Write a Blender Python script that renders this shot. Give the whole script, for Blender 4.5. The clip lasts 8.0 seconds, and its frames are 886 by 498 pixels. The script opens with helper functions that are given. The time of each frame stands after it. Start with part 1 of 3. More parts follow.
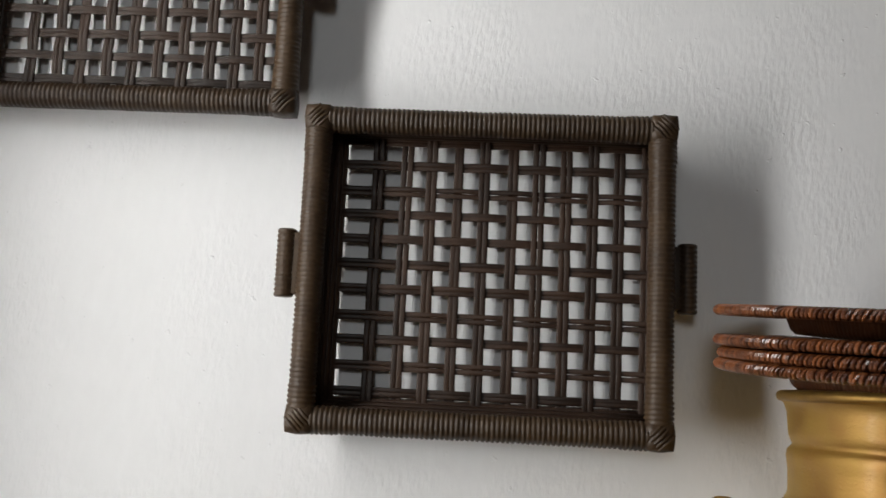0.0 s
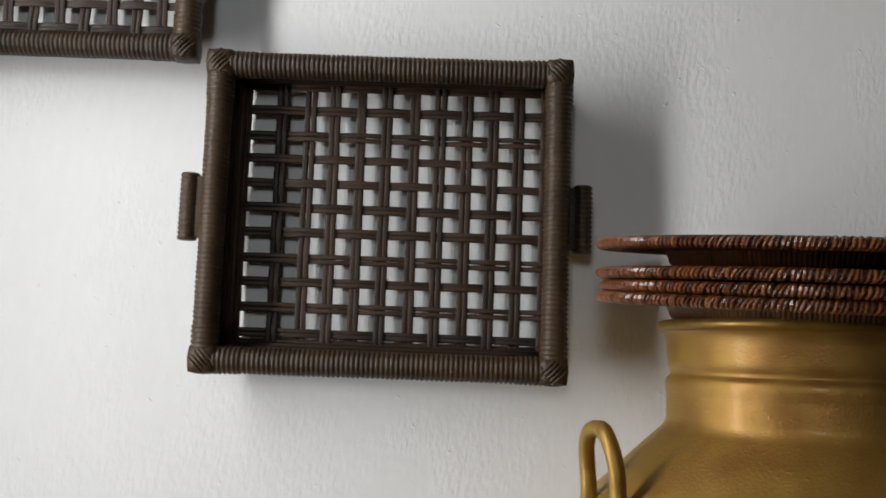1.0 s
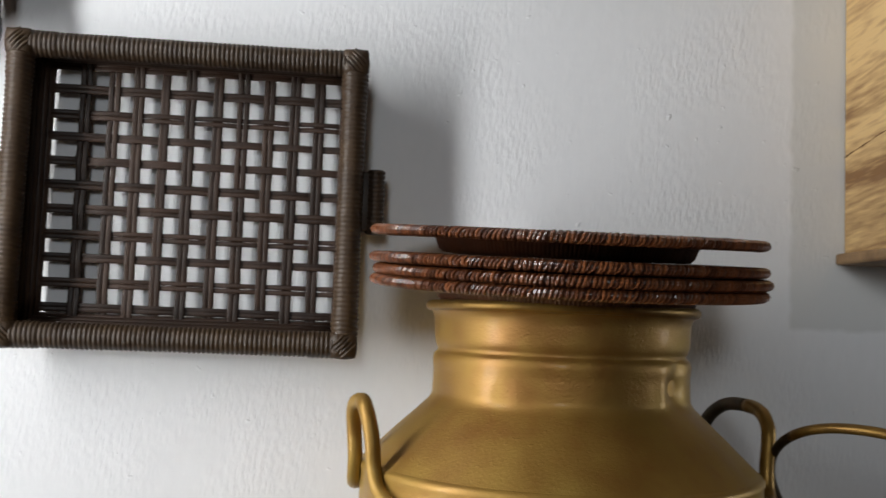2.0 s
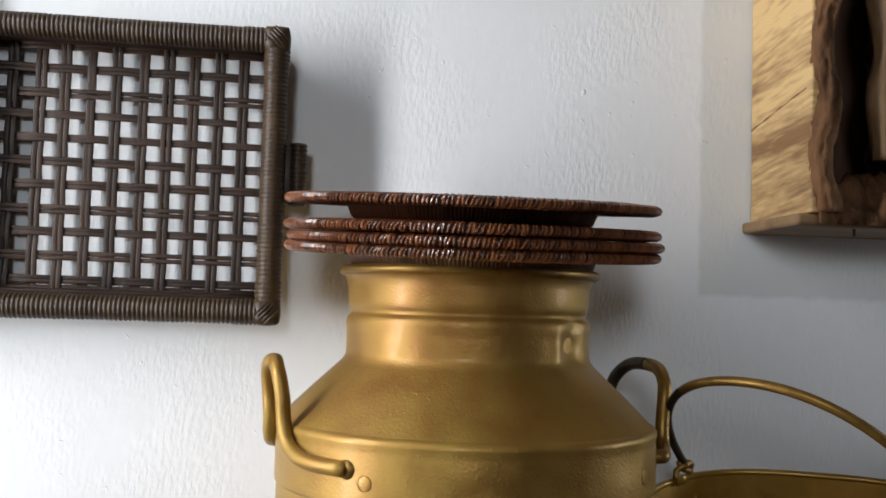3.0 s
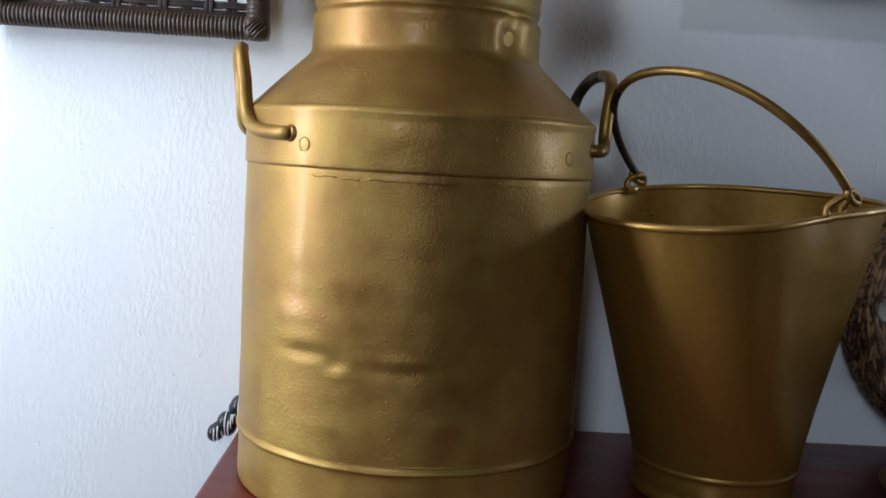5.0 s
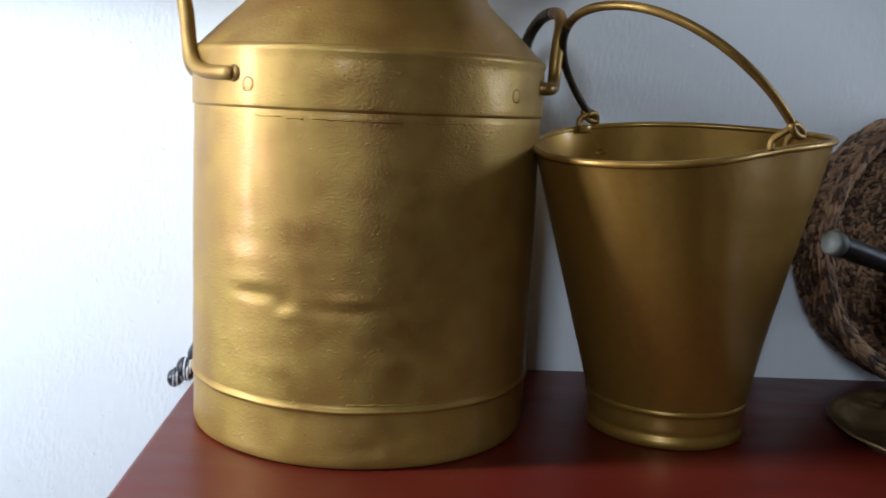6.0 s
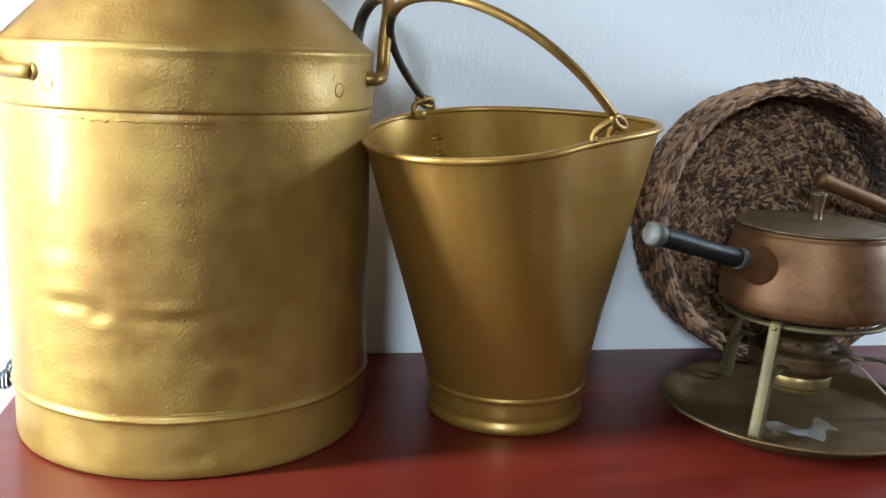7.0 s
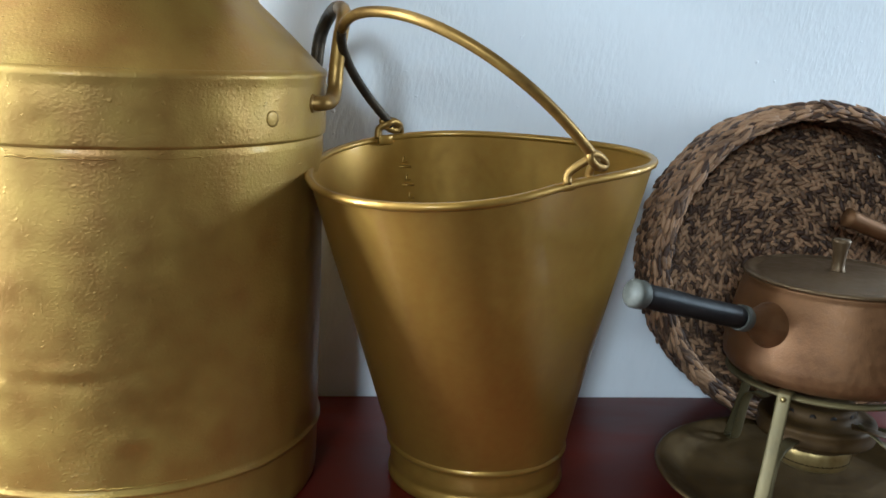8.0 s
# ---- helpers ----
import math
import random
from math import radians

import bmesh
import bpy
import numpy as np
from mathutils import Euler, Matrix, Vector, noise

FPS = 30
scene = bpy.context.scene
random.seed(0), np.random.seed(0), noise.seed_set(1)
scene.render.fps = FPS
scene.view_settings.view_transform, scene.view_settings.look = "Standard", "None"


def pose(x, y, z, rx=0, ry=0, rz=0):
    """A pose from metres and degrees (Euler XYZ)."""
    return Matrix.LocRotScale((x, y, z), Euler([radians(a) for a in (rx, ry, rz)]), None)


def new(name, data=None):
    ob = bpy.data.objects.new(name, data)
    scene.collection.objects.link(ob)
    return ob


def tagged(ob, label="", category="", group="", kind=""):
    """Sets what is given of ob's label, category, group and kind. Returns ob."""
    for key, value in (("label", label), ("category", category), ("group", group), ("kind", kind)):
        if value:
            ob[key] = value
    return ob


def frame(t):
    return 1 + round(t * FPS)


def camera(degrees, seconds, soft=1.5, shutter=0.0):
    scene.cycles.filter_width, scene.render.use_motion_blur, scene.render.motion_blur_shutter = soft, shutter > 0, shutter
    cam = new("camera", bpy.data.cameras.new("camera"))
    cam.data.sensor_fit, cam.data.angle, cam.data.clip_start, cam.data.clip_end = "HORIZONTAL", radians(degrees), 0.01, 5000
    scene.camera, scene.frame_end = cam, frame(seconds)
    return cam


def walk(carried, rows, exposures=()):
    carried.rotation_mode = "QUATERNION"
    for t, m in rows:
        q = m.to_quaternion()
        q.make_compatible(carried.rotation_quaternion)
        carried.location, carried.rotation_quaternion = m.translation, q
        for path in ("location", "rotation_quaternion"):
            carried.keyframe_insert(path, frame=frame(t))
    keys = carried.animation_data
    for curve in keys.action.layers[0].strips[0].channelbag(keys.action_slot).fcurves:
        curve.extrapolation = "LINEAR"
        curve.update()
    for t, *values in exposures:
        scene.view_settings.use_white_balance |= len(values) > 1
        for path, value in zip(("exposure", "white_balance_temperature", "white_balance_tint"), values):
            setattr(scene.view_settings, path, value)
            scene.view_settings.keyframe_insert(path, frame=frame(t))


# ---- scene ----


# ---------- camera ----------
cam = camera(50.2, 8.0, soft=1.5, shutter=0.3)
walk(cam, [
    (0, pose(-0.3565, -0.9461, 1.3012, 98.232, -2.709, 2.537)),
    (0.5, pose(-0.3185, -0.9569, 1.2910, 97.729, -2.493, 1.836)),
    (1, pose(-0.2916, -0.9593, 1.2761, 96.391, -2.040, 0.532)),
    (1.5, pose(-0.2489, -0.9832, 1.2729, 95.628, -1.974, -2.067)),
    (2, pose(-0.1934, -1.0199, 1.2939, 94.268, -2.147, -5.862)),
    (2.2, pose(-0.1869, -1.0312, 1.3000, 93.963, -2.048, -6.827)),
    (3.3, pose(-0.1099, -1.0776, 1.2521, 92.998, -1.707, -7.584)),
    (3.5, pose(-0.0852, -1.0877, 1.2338, 92.242, -1.992, -6.499)),
    (4, pose(-0.0436, -1.1204, 1.1923, 89.209, -2.722, -4.136)),
    (4.5, pose(-0.0173, -1.1378, 1.1568, 86.163, -3.298, -2.006)),
    (4.7, pose(-0.0078, -1.1444, 1.1485, 85.210, -3.457, -1.336)),
    (5.8, pose(0.0257, -1.1599, 1.1276, 81.569, -2.837, -1.336)),
    (6, pose(0.0329, -1.1562, 1.1292, 81.127, -2.581, -2.428)),
    (6.5, pose(0.0665, -1.1446, 1.1477, 79.481, -2.126, -5.670)),
    (7, pose(0.0891, -1.1388, 1.1735, 78.202, -2.098, -9.265)),
    (7.5, pose(0.1242, -1.0900, 1.1885, 78.034, -2.013, -8.428)),
    (8, pose(0.1844, -1.0247, 1.2030, 77.397, -2.697, -6.176)),
], exposures=[(0, -1.45, 6600, 10), (1.0, -1.42, 6500, 10), (2.2, -0.96, 6300, 10), (3.5, -0.63, 6050, 10), (4.5, -0.72, 5600, 9), (5.8, -0.55, 5400, 8),
              (6.0, -0.28, 5450, 7), (6.5, 0.42, 5500, 5), (7.0, 0.92, 5400, 2), (7.5, 0.87, 5400, 1), (8, 0.84, 5300, 0)])

# ---------- world and light ----------
# The place is a room: its daylight comes through windows in the two side walls and one behind the camera.
world = bpy.data.worlds.new("sky")
world.use_nodes = True
scene.world = world
sky = world.node_tree.nodes.new("ShaderNodeTexSky")
sky.sky_type = "NISHITA"
sky.sun_disc = False
sky.sun_elevation = radians(40)
sky.sun_rotation = radians(200)
background = world.node_tree.nodes["Background"]
background.inputs["Strength"].default_value = 0.1
world.node_tree.links.new(sky.outputs[0], background.inputs["Color"])

LEFT, RIGHT, FRONT, CEIL = -1.10, 1.85, -3.6, 2.8     # inner faces of the room
WEST = (-0.64, -0.42, 0.80, 2.50)      # window openings: y from, y to, z from, z to
EAST = (-0.46, -0.12, 1.08, 1.70)
SOUTH = (-1.07, -0.50, 1.72, 2.42)     # x from, x to, z from, z to


def daylight(name, place, width, height, watts, colour):
    data = bpy.data.lights.new(name, "AREA")
    data.shape = "RECTANGLE"
    data.size, data.size_y = width - 0.06, height - 0.06
    data.energy, data.color = watts, colour
    new(name, data).matrix_world = place


def side_place(x, opening, turn):
    return pose(x, (opening[0] + opening[1]) / 2, (opening[2] + opening[3]) / 2, 0, turn, 0)


daylight("west_window_daylight", side_place(LEFT - 0.06, WEST, -90), WEST[3] - WEST[2], WEST[1] - WEST[0], 50, (1.0, 0.99, 0.97))
daylight("east_window_daylight", side_place(RIGHT + 0.06, EAST, 90), EAST[3] - EAST[2], EAST[1] - EAST[0], 10, (0.92, 0.97, 1.0))
daylight("south_window_daylight", pose((SOUTH[0] + SOUTH[1]) / 2, FRONT - 0.06, (SOUTH[2] + SOUTH[3]) / 2, 90, 0, 0), SOUTH[1] - SOUTH[0],
         SOUTH[3] - SOUTH[2], 40, (0.94, 0.98, 1.0))


# ---------- materials ----------
def material(name, dark, light, rough=(0.5, 0.6), metal=0.0, scale=8.0, stretch=(1, 1, 1), fine=60.0, bump=0.2, spec=0.5,
             bump_scale=None, depth=0.002, random=0.0, coat=0.0, turn=0, lumps=None, tight=(0.32, 0.68), coat_rough=0.16):
    """Two-scale mottled colour with roughness variation and a fine relief."""
    m = bpy.data.materials.new(name)
    m.use_nodes = True
    nt = m.node_tree
    N, L = nt.nodes, nt.links
    b = N["Principled BSDF"]
    b.inputs["Metallic"].default_value = metal
    b.inputs["Coat Weight"].default_value = coat
    b.inputs["Specular IOR Level"].default_value = spec
    b.inputs["Coat Roughness"].default_value = coat_rough
    co = N.new("ShaderNodeTexCoord")
    mp = N.new("ShaderNodeMapping")
    mp.inputs["Scale"].default_value = stretch
    spin = N.new("ShaderNodeMapping")
    spin.inputs["Rotation"].default_value = [radians(a) for a in turn] if isinstance(turn, tuple) else (radians(turn), 0, 0)
    L.new(co.outputs["Object"], spin.inputs["Vector"])
    L.new(spin.outputs[0], mp.inputs["Vector"])

    def tex(s, detail, dist=0.0):
        n = N.new("ShaderNodeTexNoise")
        n.inputs["Scale"].default_value = s
        n.inputs["Detail"].default_value = detail
        n.inputs["Distortion"].default_value = dist
        L.new(mp.outputs[0], n.inputs["Vector"])
        return n
    big, small = tex(scale, 4, 0.4), tex(fine, 5)
    mix = N.new("ShaderNodeMath")
    mix.operation = "MULTIPLY_ADD"
    L.new(big.outputs[0], mix.inputs[0])
    mix.inputs[1].default_value = 0.65
    half = N.new("ShaderNodeMath")
    half.operation = "MULTIPLY"
    L.new(small.outputs[0], half.inputs[0])
    half.inputs[1].default_value = 0.35
    L.new(half.outputs[0], mix.inputs[2])
    last = mix.outputs[0]
    if random:
        info = N.new("ShaderNodeObjectInfo")
        geo = N.new("ShaderNodeNewGeometry")
        add = N.new("ShaderNodeMath")
        L.new(info.outputs["Random"], add.inputs[0])
        L.new(geo.outputs["Random Per Island"], add.inputs[1])
        fr = N.new("ShaderNodeMath")
        fr.operation = "FRACT"
        L.new(add.outputs[0], fr.inputs[0])
        shift = N.new("ShaderNodeMath")
        shift.operation = "MULTIPLY_ADD"
        L.new(fr.outputs[0], shift.inputs[0])
        shift.inputs[1].default_value = random
        L.new(last, shift.inputs[2])
        off = N.new("ShaderNodeMath")
        off.operation = "SUBTRACT"
        L.new(shift.outputs[0], off.inputs[0])
        off.inputs[1].default_value = random / 2
        last = off.outputs[0]
    ramp = N.new("ShaderNodeValToRGB")
    ramp.color_ramp.elements[0].position = tight[0]
    ramp.color_ramp.elements[1].position = tight[1]
    ramp.color_ramp.elements[0].color = (*dark, 1)
    ramp.color_ramp.elements[1].color = (*light, 1)
    L.new(last, ramp.inputs[0])
    L.new(ramp.outputs[0], b.inputs["Base Color"])
    rr = N.new("ShaderNodeMapRange")
    rr.inputs["From Min"].default_value, rr.inputs["From Max"].default_value = 0.3, 0.7
    rr.inputs["To Min"].default_value, rr.inputs["To Max"].default_value = rough
    L.new(small.outputs[0], rr.inputs["Value"])
    L.new(rr.outputs[0], b.inputs["Roughness"])
    bn = tex(bump_scale or fine, 3)
    bp = N.new("ShaderNodeBump")
    bp.inputs["Strength"].default_value = bump
    bp.inputs["Distance"].default_value = depth
    L.new(bn.outputs[0], bp.inputs["Height"])
    if lumps:                      # sparse grains and runs under the paint
        grain = tex(lumps[0], 1)
        pick = N.new("ShaderNodeMapRange")
        pick.inputs["From Min"].default_value, pick.inputs["From Max"].default_value = 0.66, 0.84
        L.new(grain.outputs[0], pick.inputs["Value"])
        lay = N.new("ShaderNodeMath")
        lay.operation = "MULTIPLY_ADD"
        L.new(pick.outputs[0], lay.inputs[0])
        lay.inputs[1].default_value = lumps[1]
        L.new(bn.outputs[0], lay.inputs[2])
        L.new(lay.outputs[0], bp.inputs["Height"])
    L.new(bp.outputs[0], b.inputs["Normal"])
    m["ramp"] = ramp.name
    return m


def wall_paint():
    """White brushed lime paint; one area beside the carving was repainted in a duller, smoother white."""
    m = material("wall_paint", (0.80, 0.81, 0.82), (0.86, 0.87, 0.88), (0.55, 0.75), scale=1.5, stretch=(1, 1, 0.36), turn=(0, -8, 0),
                 fine=90, bump=0.42, bump_scale=215, depth=0.0032)
    nt = m.node_tree
    N, L = nt.nodes, nt.links
    soft = N.new("ShaderNodeTexNoise")
    soft.inputs["Scale"].default_value = 9.0
    soft.inputs["Detail"].default_value = 3
    lump = N.new("ShaderNodeTexNoise")
    lump.inputs["Scale"].default_value = 80
    lump.inputs["Detail"].default_value = 2
    where = N.new("ShaderNodeTexCoord")
    L.new(where.outputs["Object"], soft.inputs["Vector"])
    L.new(where.outputs["Object"], lump.inputs["Vector"])
    patch = N.new("ShaderNodeMapRange")
    patch.inputs["From Min"].default_value, patch.inputs["From Max"].default_value = 0.42, 0.64
    patch.inputs["To Min"].default_value, patch.inputs["To Max"].default_value = 0.12, 1.0
    L.new(soft.outputs[0], patch.inputs["Value"])
    bump = next(n for n in N if n.bl_idname == "ShaderNodeBump")
    streak = bump.inputs["Height"].links[0].from_socket
    prod = N.new("ShaderNodeMath")
    prod.operation = "MULTIPLY"
    L.new(streak, prod.inputs[0])
    L.new(patch.outputs[0], prod.inputs[1])
    spots = N.new("ShaderNodeMapRange")
    spots.inputs["From Min"].default_value, spots.inputs["From Max"].default_value = 0.69, 0.82
    L.new(lump.outputs[0], spots.inputs["Value"])
    total = N.new("ShaderNodeMath")
    total.operation = "MULTIPLY_ADD"
    L.new(spots.outputs[0], total.inputs[0])
    total.inputs[1].default_value = 0.9
    L.new(prod.outputs[0], total.inputs[2])
    L.new(total.outputs[0], bump.inputs["Height"])
    co = N.new("ShaderNodeTexCoord")
    wob = N.new("ShaderNodeTexNoise")
    wob.inputs["Scale"].default_value = 30
    L.new(co.outputs["Object"], wob.inputs["Vector"])
    sep = N.new("ShaderNodeSeparateXYZ")
    L.new(co.outputs["Object"], sep.inputs[0])

    def edge(socket, at, soft):
        add = N.new("ShaderNodeMath")
        add.operation = "MULTIPLY_ADD"
        L.new(wob.outputs[0], add.inputs[0])
        add.inputs[1].default_value = 0.012
        L.new(socket, add.inputs[2])
        r = N.new("ShaderNodeMapRange")
        r.inputs["From Min"].default_value, r.inputs["From Max"].default_value = at - soft, at + soft
        L.new(add.outputs[0], r.inputs["Value"])
        return r.outputs[0]
    ex = edge(sep.outputs["X"], 0.309, 0.003)
    ez = edge(sep.outputs["Z"], 1.304, 0.003)
    both = N.new("ShaderNodeMath")
    both.operation = "MULTIPLY"
    L.new(ex, both.inputs[0])
    L.new(ez, both.inputs[1])
    mixc = N.new("ShaderNodeMix")
    mixc.data_type = "RGBA"
    L.new(both.outputs[0], mixc.inputs["Factor"])
    L.new(N[m["ramp"]].outputs[0], mixc.inputs[6])
    mixc.inputs[7].default_value = (0.69, 0.70, 0.69, 1)
    L.new(mixc.outputs[2], N["Principled BSDF"].inputs["Base Color"])
    return m


M_WALL = wall_paint()
M_PLASTER = material("room_plaster", (0.085, 0.060, 0.042), (0.115, 0.082, 0.058), (0.7, 0.8), scale=2, fine=50, bump=0.2)
M_FLOOR = material("floor_boards", (0.075, 0.042, 0.024), (0.120, 0.070, 0.040), (0.4, 0.55), scale=3, stretch=(0.3, 3, 1), fine=40)
M_GOLD = material("gold_paint", (0.262, 0.128, 0.026), (0.415, 0.280, 0.056), (0.40, 0.56), 0.56, scale=2.6, fine=34, bump=0.25,
                  bump_scale=420, depth=0.0014, coat=0.10, coat_rough=0.18, lumps=(270, 1.2), tight=(0.34, 0.66))
M_GOLD_BUCKET = material("gold_bucket_paint", (0.305, 0.163, 0.027), (0.395, 0.236, 0.040), (0.36, 0.46), 0.62, scale=4, fine=120,
                         bump=0.04, depth=0.001, coat=0.30, coat_rough=0.14)
M_GOLD_ROD = material("gold_rod_paint", (0.16, 0.085, 0.020), (0.34, 0.200, 0.044), (0.38, 0.52), 0.7, scale=18, fine=140, bump=0.12)
M_IRON = material("dark_iron", (0.03, 0.025, 0.02), (0.10, 0.07, 0.04), (0.4, 0.6), 0.7, scale=30, fine=150, bump=0.15)
M_RATTAN = material("dark_synthetic_rattan", (0.022, 0.012, 0.006), (0.060, 0.036, 0.018), (0.38, 0.52), scale=25, fine=220, bump=0.12,
                    random=0.25, spec=0.38)
M_REED = material("woven_reed", (0.017, 0.009, 0.0055), (0.044, 0.024, 0.015), (0.40, 0.54), scale=30, fine=260, spec=0.32,
                  bump=0.12, random=0.3)
M_PLATE = material("reddish_rattan", (0.022, 0.007, 0.003), (0.090, 0.030, 0.010), (0.34, 0.5), scale=32, fine=180, bump=0.25,
                   bump_scale=240, coat=0.3)
M_CANE = material("wound_cane", (0.036, 0.0095, 0.0042), (0.225, 0.074, 0.023), (0.26, 0.42), scale=24, fine=300, bump=0.18, random=0.30, coat=0.5)
M_RED_WOOD = material("red_stained_wood", (0.070, 0.0058, 0.0036), (0.150, 0.0165, 0.0080), (0.30, 0.44), scale=3, spec=0.25,
                      stretch=(0.5, 1.6, 1), fine=20, bump=0.04, coat=0.10, tight=(0.30, 0.70))
M_COPPER = material("tarnished_copper", (0.100, 0.045, 0.016), (0.215, 0.102, 0.037), (0.42, 0.60), 0.6, scale=9, fine=140, bump=0.22,
                    bump_scale=520, depth=0.001)
M_BRASS = material("tarnished_brass", (0.22, 0.15, 0.05), (0.45, 0.34, 0.14), (0.32, 0.52), 0.8, scale=20, fine=150, bump=0.08)
M_LID = material("dull_copper_lid", (0.085, 0.050, 0.022), (0.165, 0.105, 0.048), (0.36, 0.55), 0.6, scale=11, fine=120, bump=0.15,
                 bump_scale=420, depth=0.001)
M_DISH = material("aged_brass_dish", (0.066, 0.039, 0.014), (0.145, 0.093, 0.035), (0.42, 0.58), 0.5, scale=16, fine=120, bump=0.12, spec=0.3)
M_BRASS_DARK = material("dull_dark_brass", (0.034, 0.018, 0.006), (0.085, 0.048, 0.015), (0.5, 0.66), 0.35, scale=20, fine=150, bump=0.1, spec=0.2)
M_LEG = material("pale_brass_strip", (0.075, 0.056, 0.021), (0.135, 0.103, 0.041), (0.5, 0.62), 0.5, scale=30, fine=160, bump=0.08)
M_BLACK = material("black_handle", (0.006, 0.005, 0.005), (0.016, 0.013, 0.012), (0.38, 0.5), scale=40, fine=200, bump=0.05, spec=0.1)
M_CAP = material("greenish_metal_cap", (0.045, 0.044, 0.035), (0.105, 0.102, 0.082), (0.5, 0.65), 0.4, scale=60, fine=200, bump=0.2)
M_STRAW = material("braided_hyacinth", (0.056, 0.026, 0.012), (0.380, 0.215, 0.108), (0.55, 0.75), scale=12, fine=160, bump=0.35,
                   bump_scale=260, random=0.55)
# darker copy of the braid colour, with the basket's inner shade painted in
M_STRAW_SHADED = material("shade_toned_braid", (0.045, 0.027, 0.018), (0.17, 0.105, 0.066), (0.6, 0.8), scale=20, fine=160, bump=0.3, random=0.45)
M_SILL = material("brown_sawn_wood", (0.13, 0.07, 0.028), (0.32, 0.20, 0.095), (0.5, 0.7), scale=8, stretch=(0.4, 2.5, 2), fine=50, bump=0.15)
M_WOOD = material("pale_sawn_wood", (0.20, 0.100, 0.034), (0.58, 0.39, 0.17), (0.5, 0.7), scale=1.7, stretch=(1, 1.0, 9.0), turn=5, fine=22, tight=(0.40, 0.56),
                  bump=0.3, bump_scale=30)
M_BARK = material("carved_bark", (0.020, 0.008, 0.004), (0.200, 0.100, 0.046), (0.65, 0.9), scale=24, stretch=(1, 1, 0.5), fine=110,
                  bump=0.7, depth=0.006, spec=0.15)
M_STRIPPED = material("stripped_carved_wood", (0.13, 0.066, 0.028), (0.34, 0.21, 0.10), (0.45, 0.65), scale=14, stretch=(1, 1, 0.3),
                      fine=90, bump=0.35)
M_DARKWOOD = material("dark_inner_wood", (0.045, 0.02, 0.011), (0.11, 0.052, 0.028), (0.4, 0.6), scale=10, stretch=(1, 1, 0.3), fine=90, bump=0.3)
M_SPOT = material("black_bead", (0.006, 0.006, 0.008), (0.02, 0.02, 0.024), (0.25, 0.4), scale=40, fine=200)
M_SPOT_W = material("white_bead", (0.6, 0.6, 0.62), (0.75, 0.75, 0.77), (0.3, 0.5), scale=40, fine=200)


def film_plastic():
    m = bpy.data.materials.new("clear_film")
    m.use_nodes = True
    b = m.node_tree.nodes["Principled BSDF"]
    b.inputs["Base Color"].default_value = (0.85, 0.87, 0.9, 1)
    b.inputs["Roughness"].default_value = 0.18
    b.inputs["Transmission Weight"].default_value = 0.92
    b.inputs["IOR"].default_value = 1.35
    return m


M_FILM = film_plastic()

# ---------- helpers: plan units of U metres, heights from the tabletop ----------
U, TOP = 1.15, 0.80


def thing(name, x, y, z, label, category, group="", turn=0):
    ob = new(name)
    ob.empty_display_size = 0.03
    ob.matrix_world = Matrix.Translation((U * x, U * y, TOP + U * z)) @ Matrix.Rotation(radians(turn), 4, "Z")
    return tagged(ob, label, category, group)


def part(name, shape, mat, parent, label="", smooth=True, scale=None):
    """Links a bmesh or (vertices, faces) as one mesh under a thing or part."""
    me = bpy.data.meshes.new(name)
    if isinstance(shape, tuple):
        me.from_pydata([tuple(v) for v in shape[0]], [], [tuple(f) for f in shape[1]])
    else:
        shape.to_mesh(me)
        shape.free()
    me.transform(Matrix.Scale(U if scale is None else scale, 4))
    fix = bmesh.new()
    fix.from_mesh(me)
    bmesh.ops.recalc_face_normals(fix, faces=fix.faces)
    fix.to_mesh(me)
    fix.free()
    me.polygons.foreach_set("use_smooth", [smooth] * len(me.polygons))
    me.materials.append(mat)
    ob = new(name, me)
    ob.parent = parent
    if label:
        tagged(ob, label)
    return ob


def lathe(profile, seg=96, shift=None, closed=False):
    """Turns (r, z) pairs about z. shift(r, z, angle) may return a changed (r, z)."""
    verts, faces, n = [], [], len(profile)
    for i in range(seg):
        a = 2 * math.pi * i / seg
        ca, sa = math.cos(a), math.sin(a)
        for r, z in profile:
            if shift:
                r, z = shift(r, z, a)
            verts.append((r * ca, r * sa, z))
    for i in range(seg):
        j = (i + 1) % seg
        for k in range(n if closed else n - 1):
            k2 = (k + 1) % n
            faces.append((i * n + k, j * n + k, j * n + k2, i * n + k2))
    return verts, faces


def dense(profile, step):
    """Adds points so that no stretch of the profile is longer than step."""
    out = [profile[0]]
    for (r0, z0), (r1, z1) in zip(profile, profile[1:]):
        k = max(1, math.ceil(math.hypot(r1 - r0, z1 - z0) / step))
        out += [(r0 + (r1 - r0) * i / k, z0 + (z1 - z0) * i / k) for i in range(1, k + 1)]
    return out


def curve_points(ctrl, n, closed=False):
    """A smooth line (Catmull-Rom) through the control points."""
    c = [Vector(p) for p in ctrl]
    out, m = [], len(c)
    spans = m if closed else m - 1
    for i in range(spans):
        p1, p2 = c[i], c[(i + 1) % m]
        p0 = c[i - 1] if (i or closed) else p1 * 2 - p2
        p3 = c[(i + 2) % m] if (i + 2 < m or closed) else p2 * 2 - p1
        for k in range(n):
            t = k / n
            out.append(0.5 * (2 * p1 + (p2 - p0) * t + (2 * p0 - 5 * p1 + 4 * p2 - p3) * t * t + (3 * p1 - p0 - 3 * p2 + p3) * t ** 3))
    if not closed:
        out.append(c[-1])
    return out


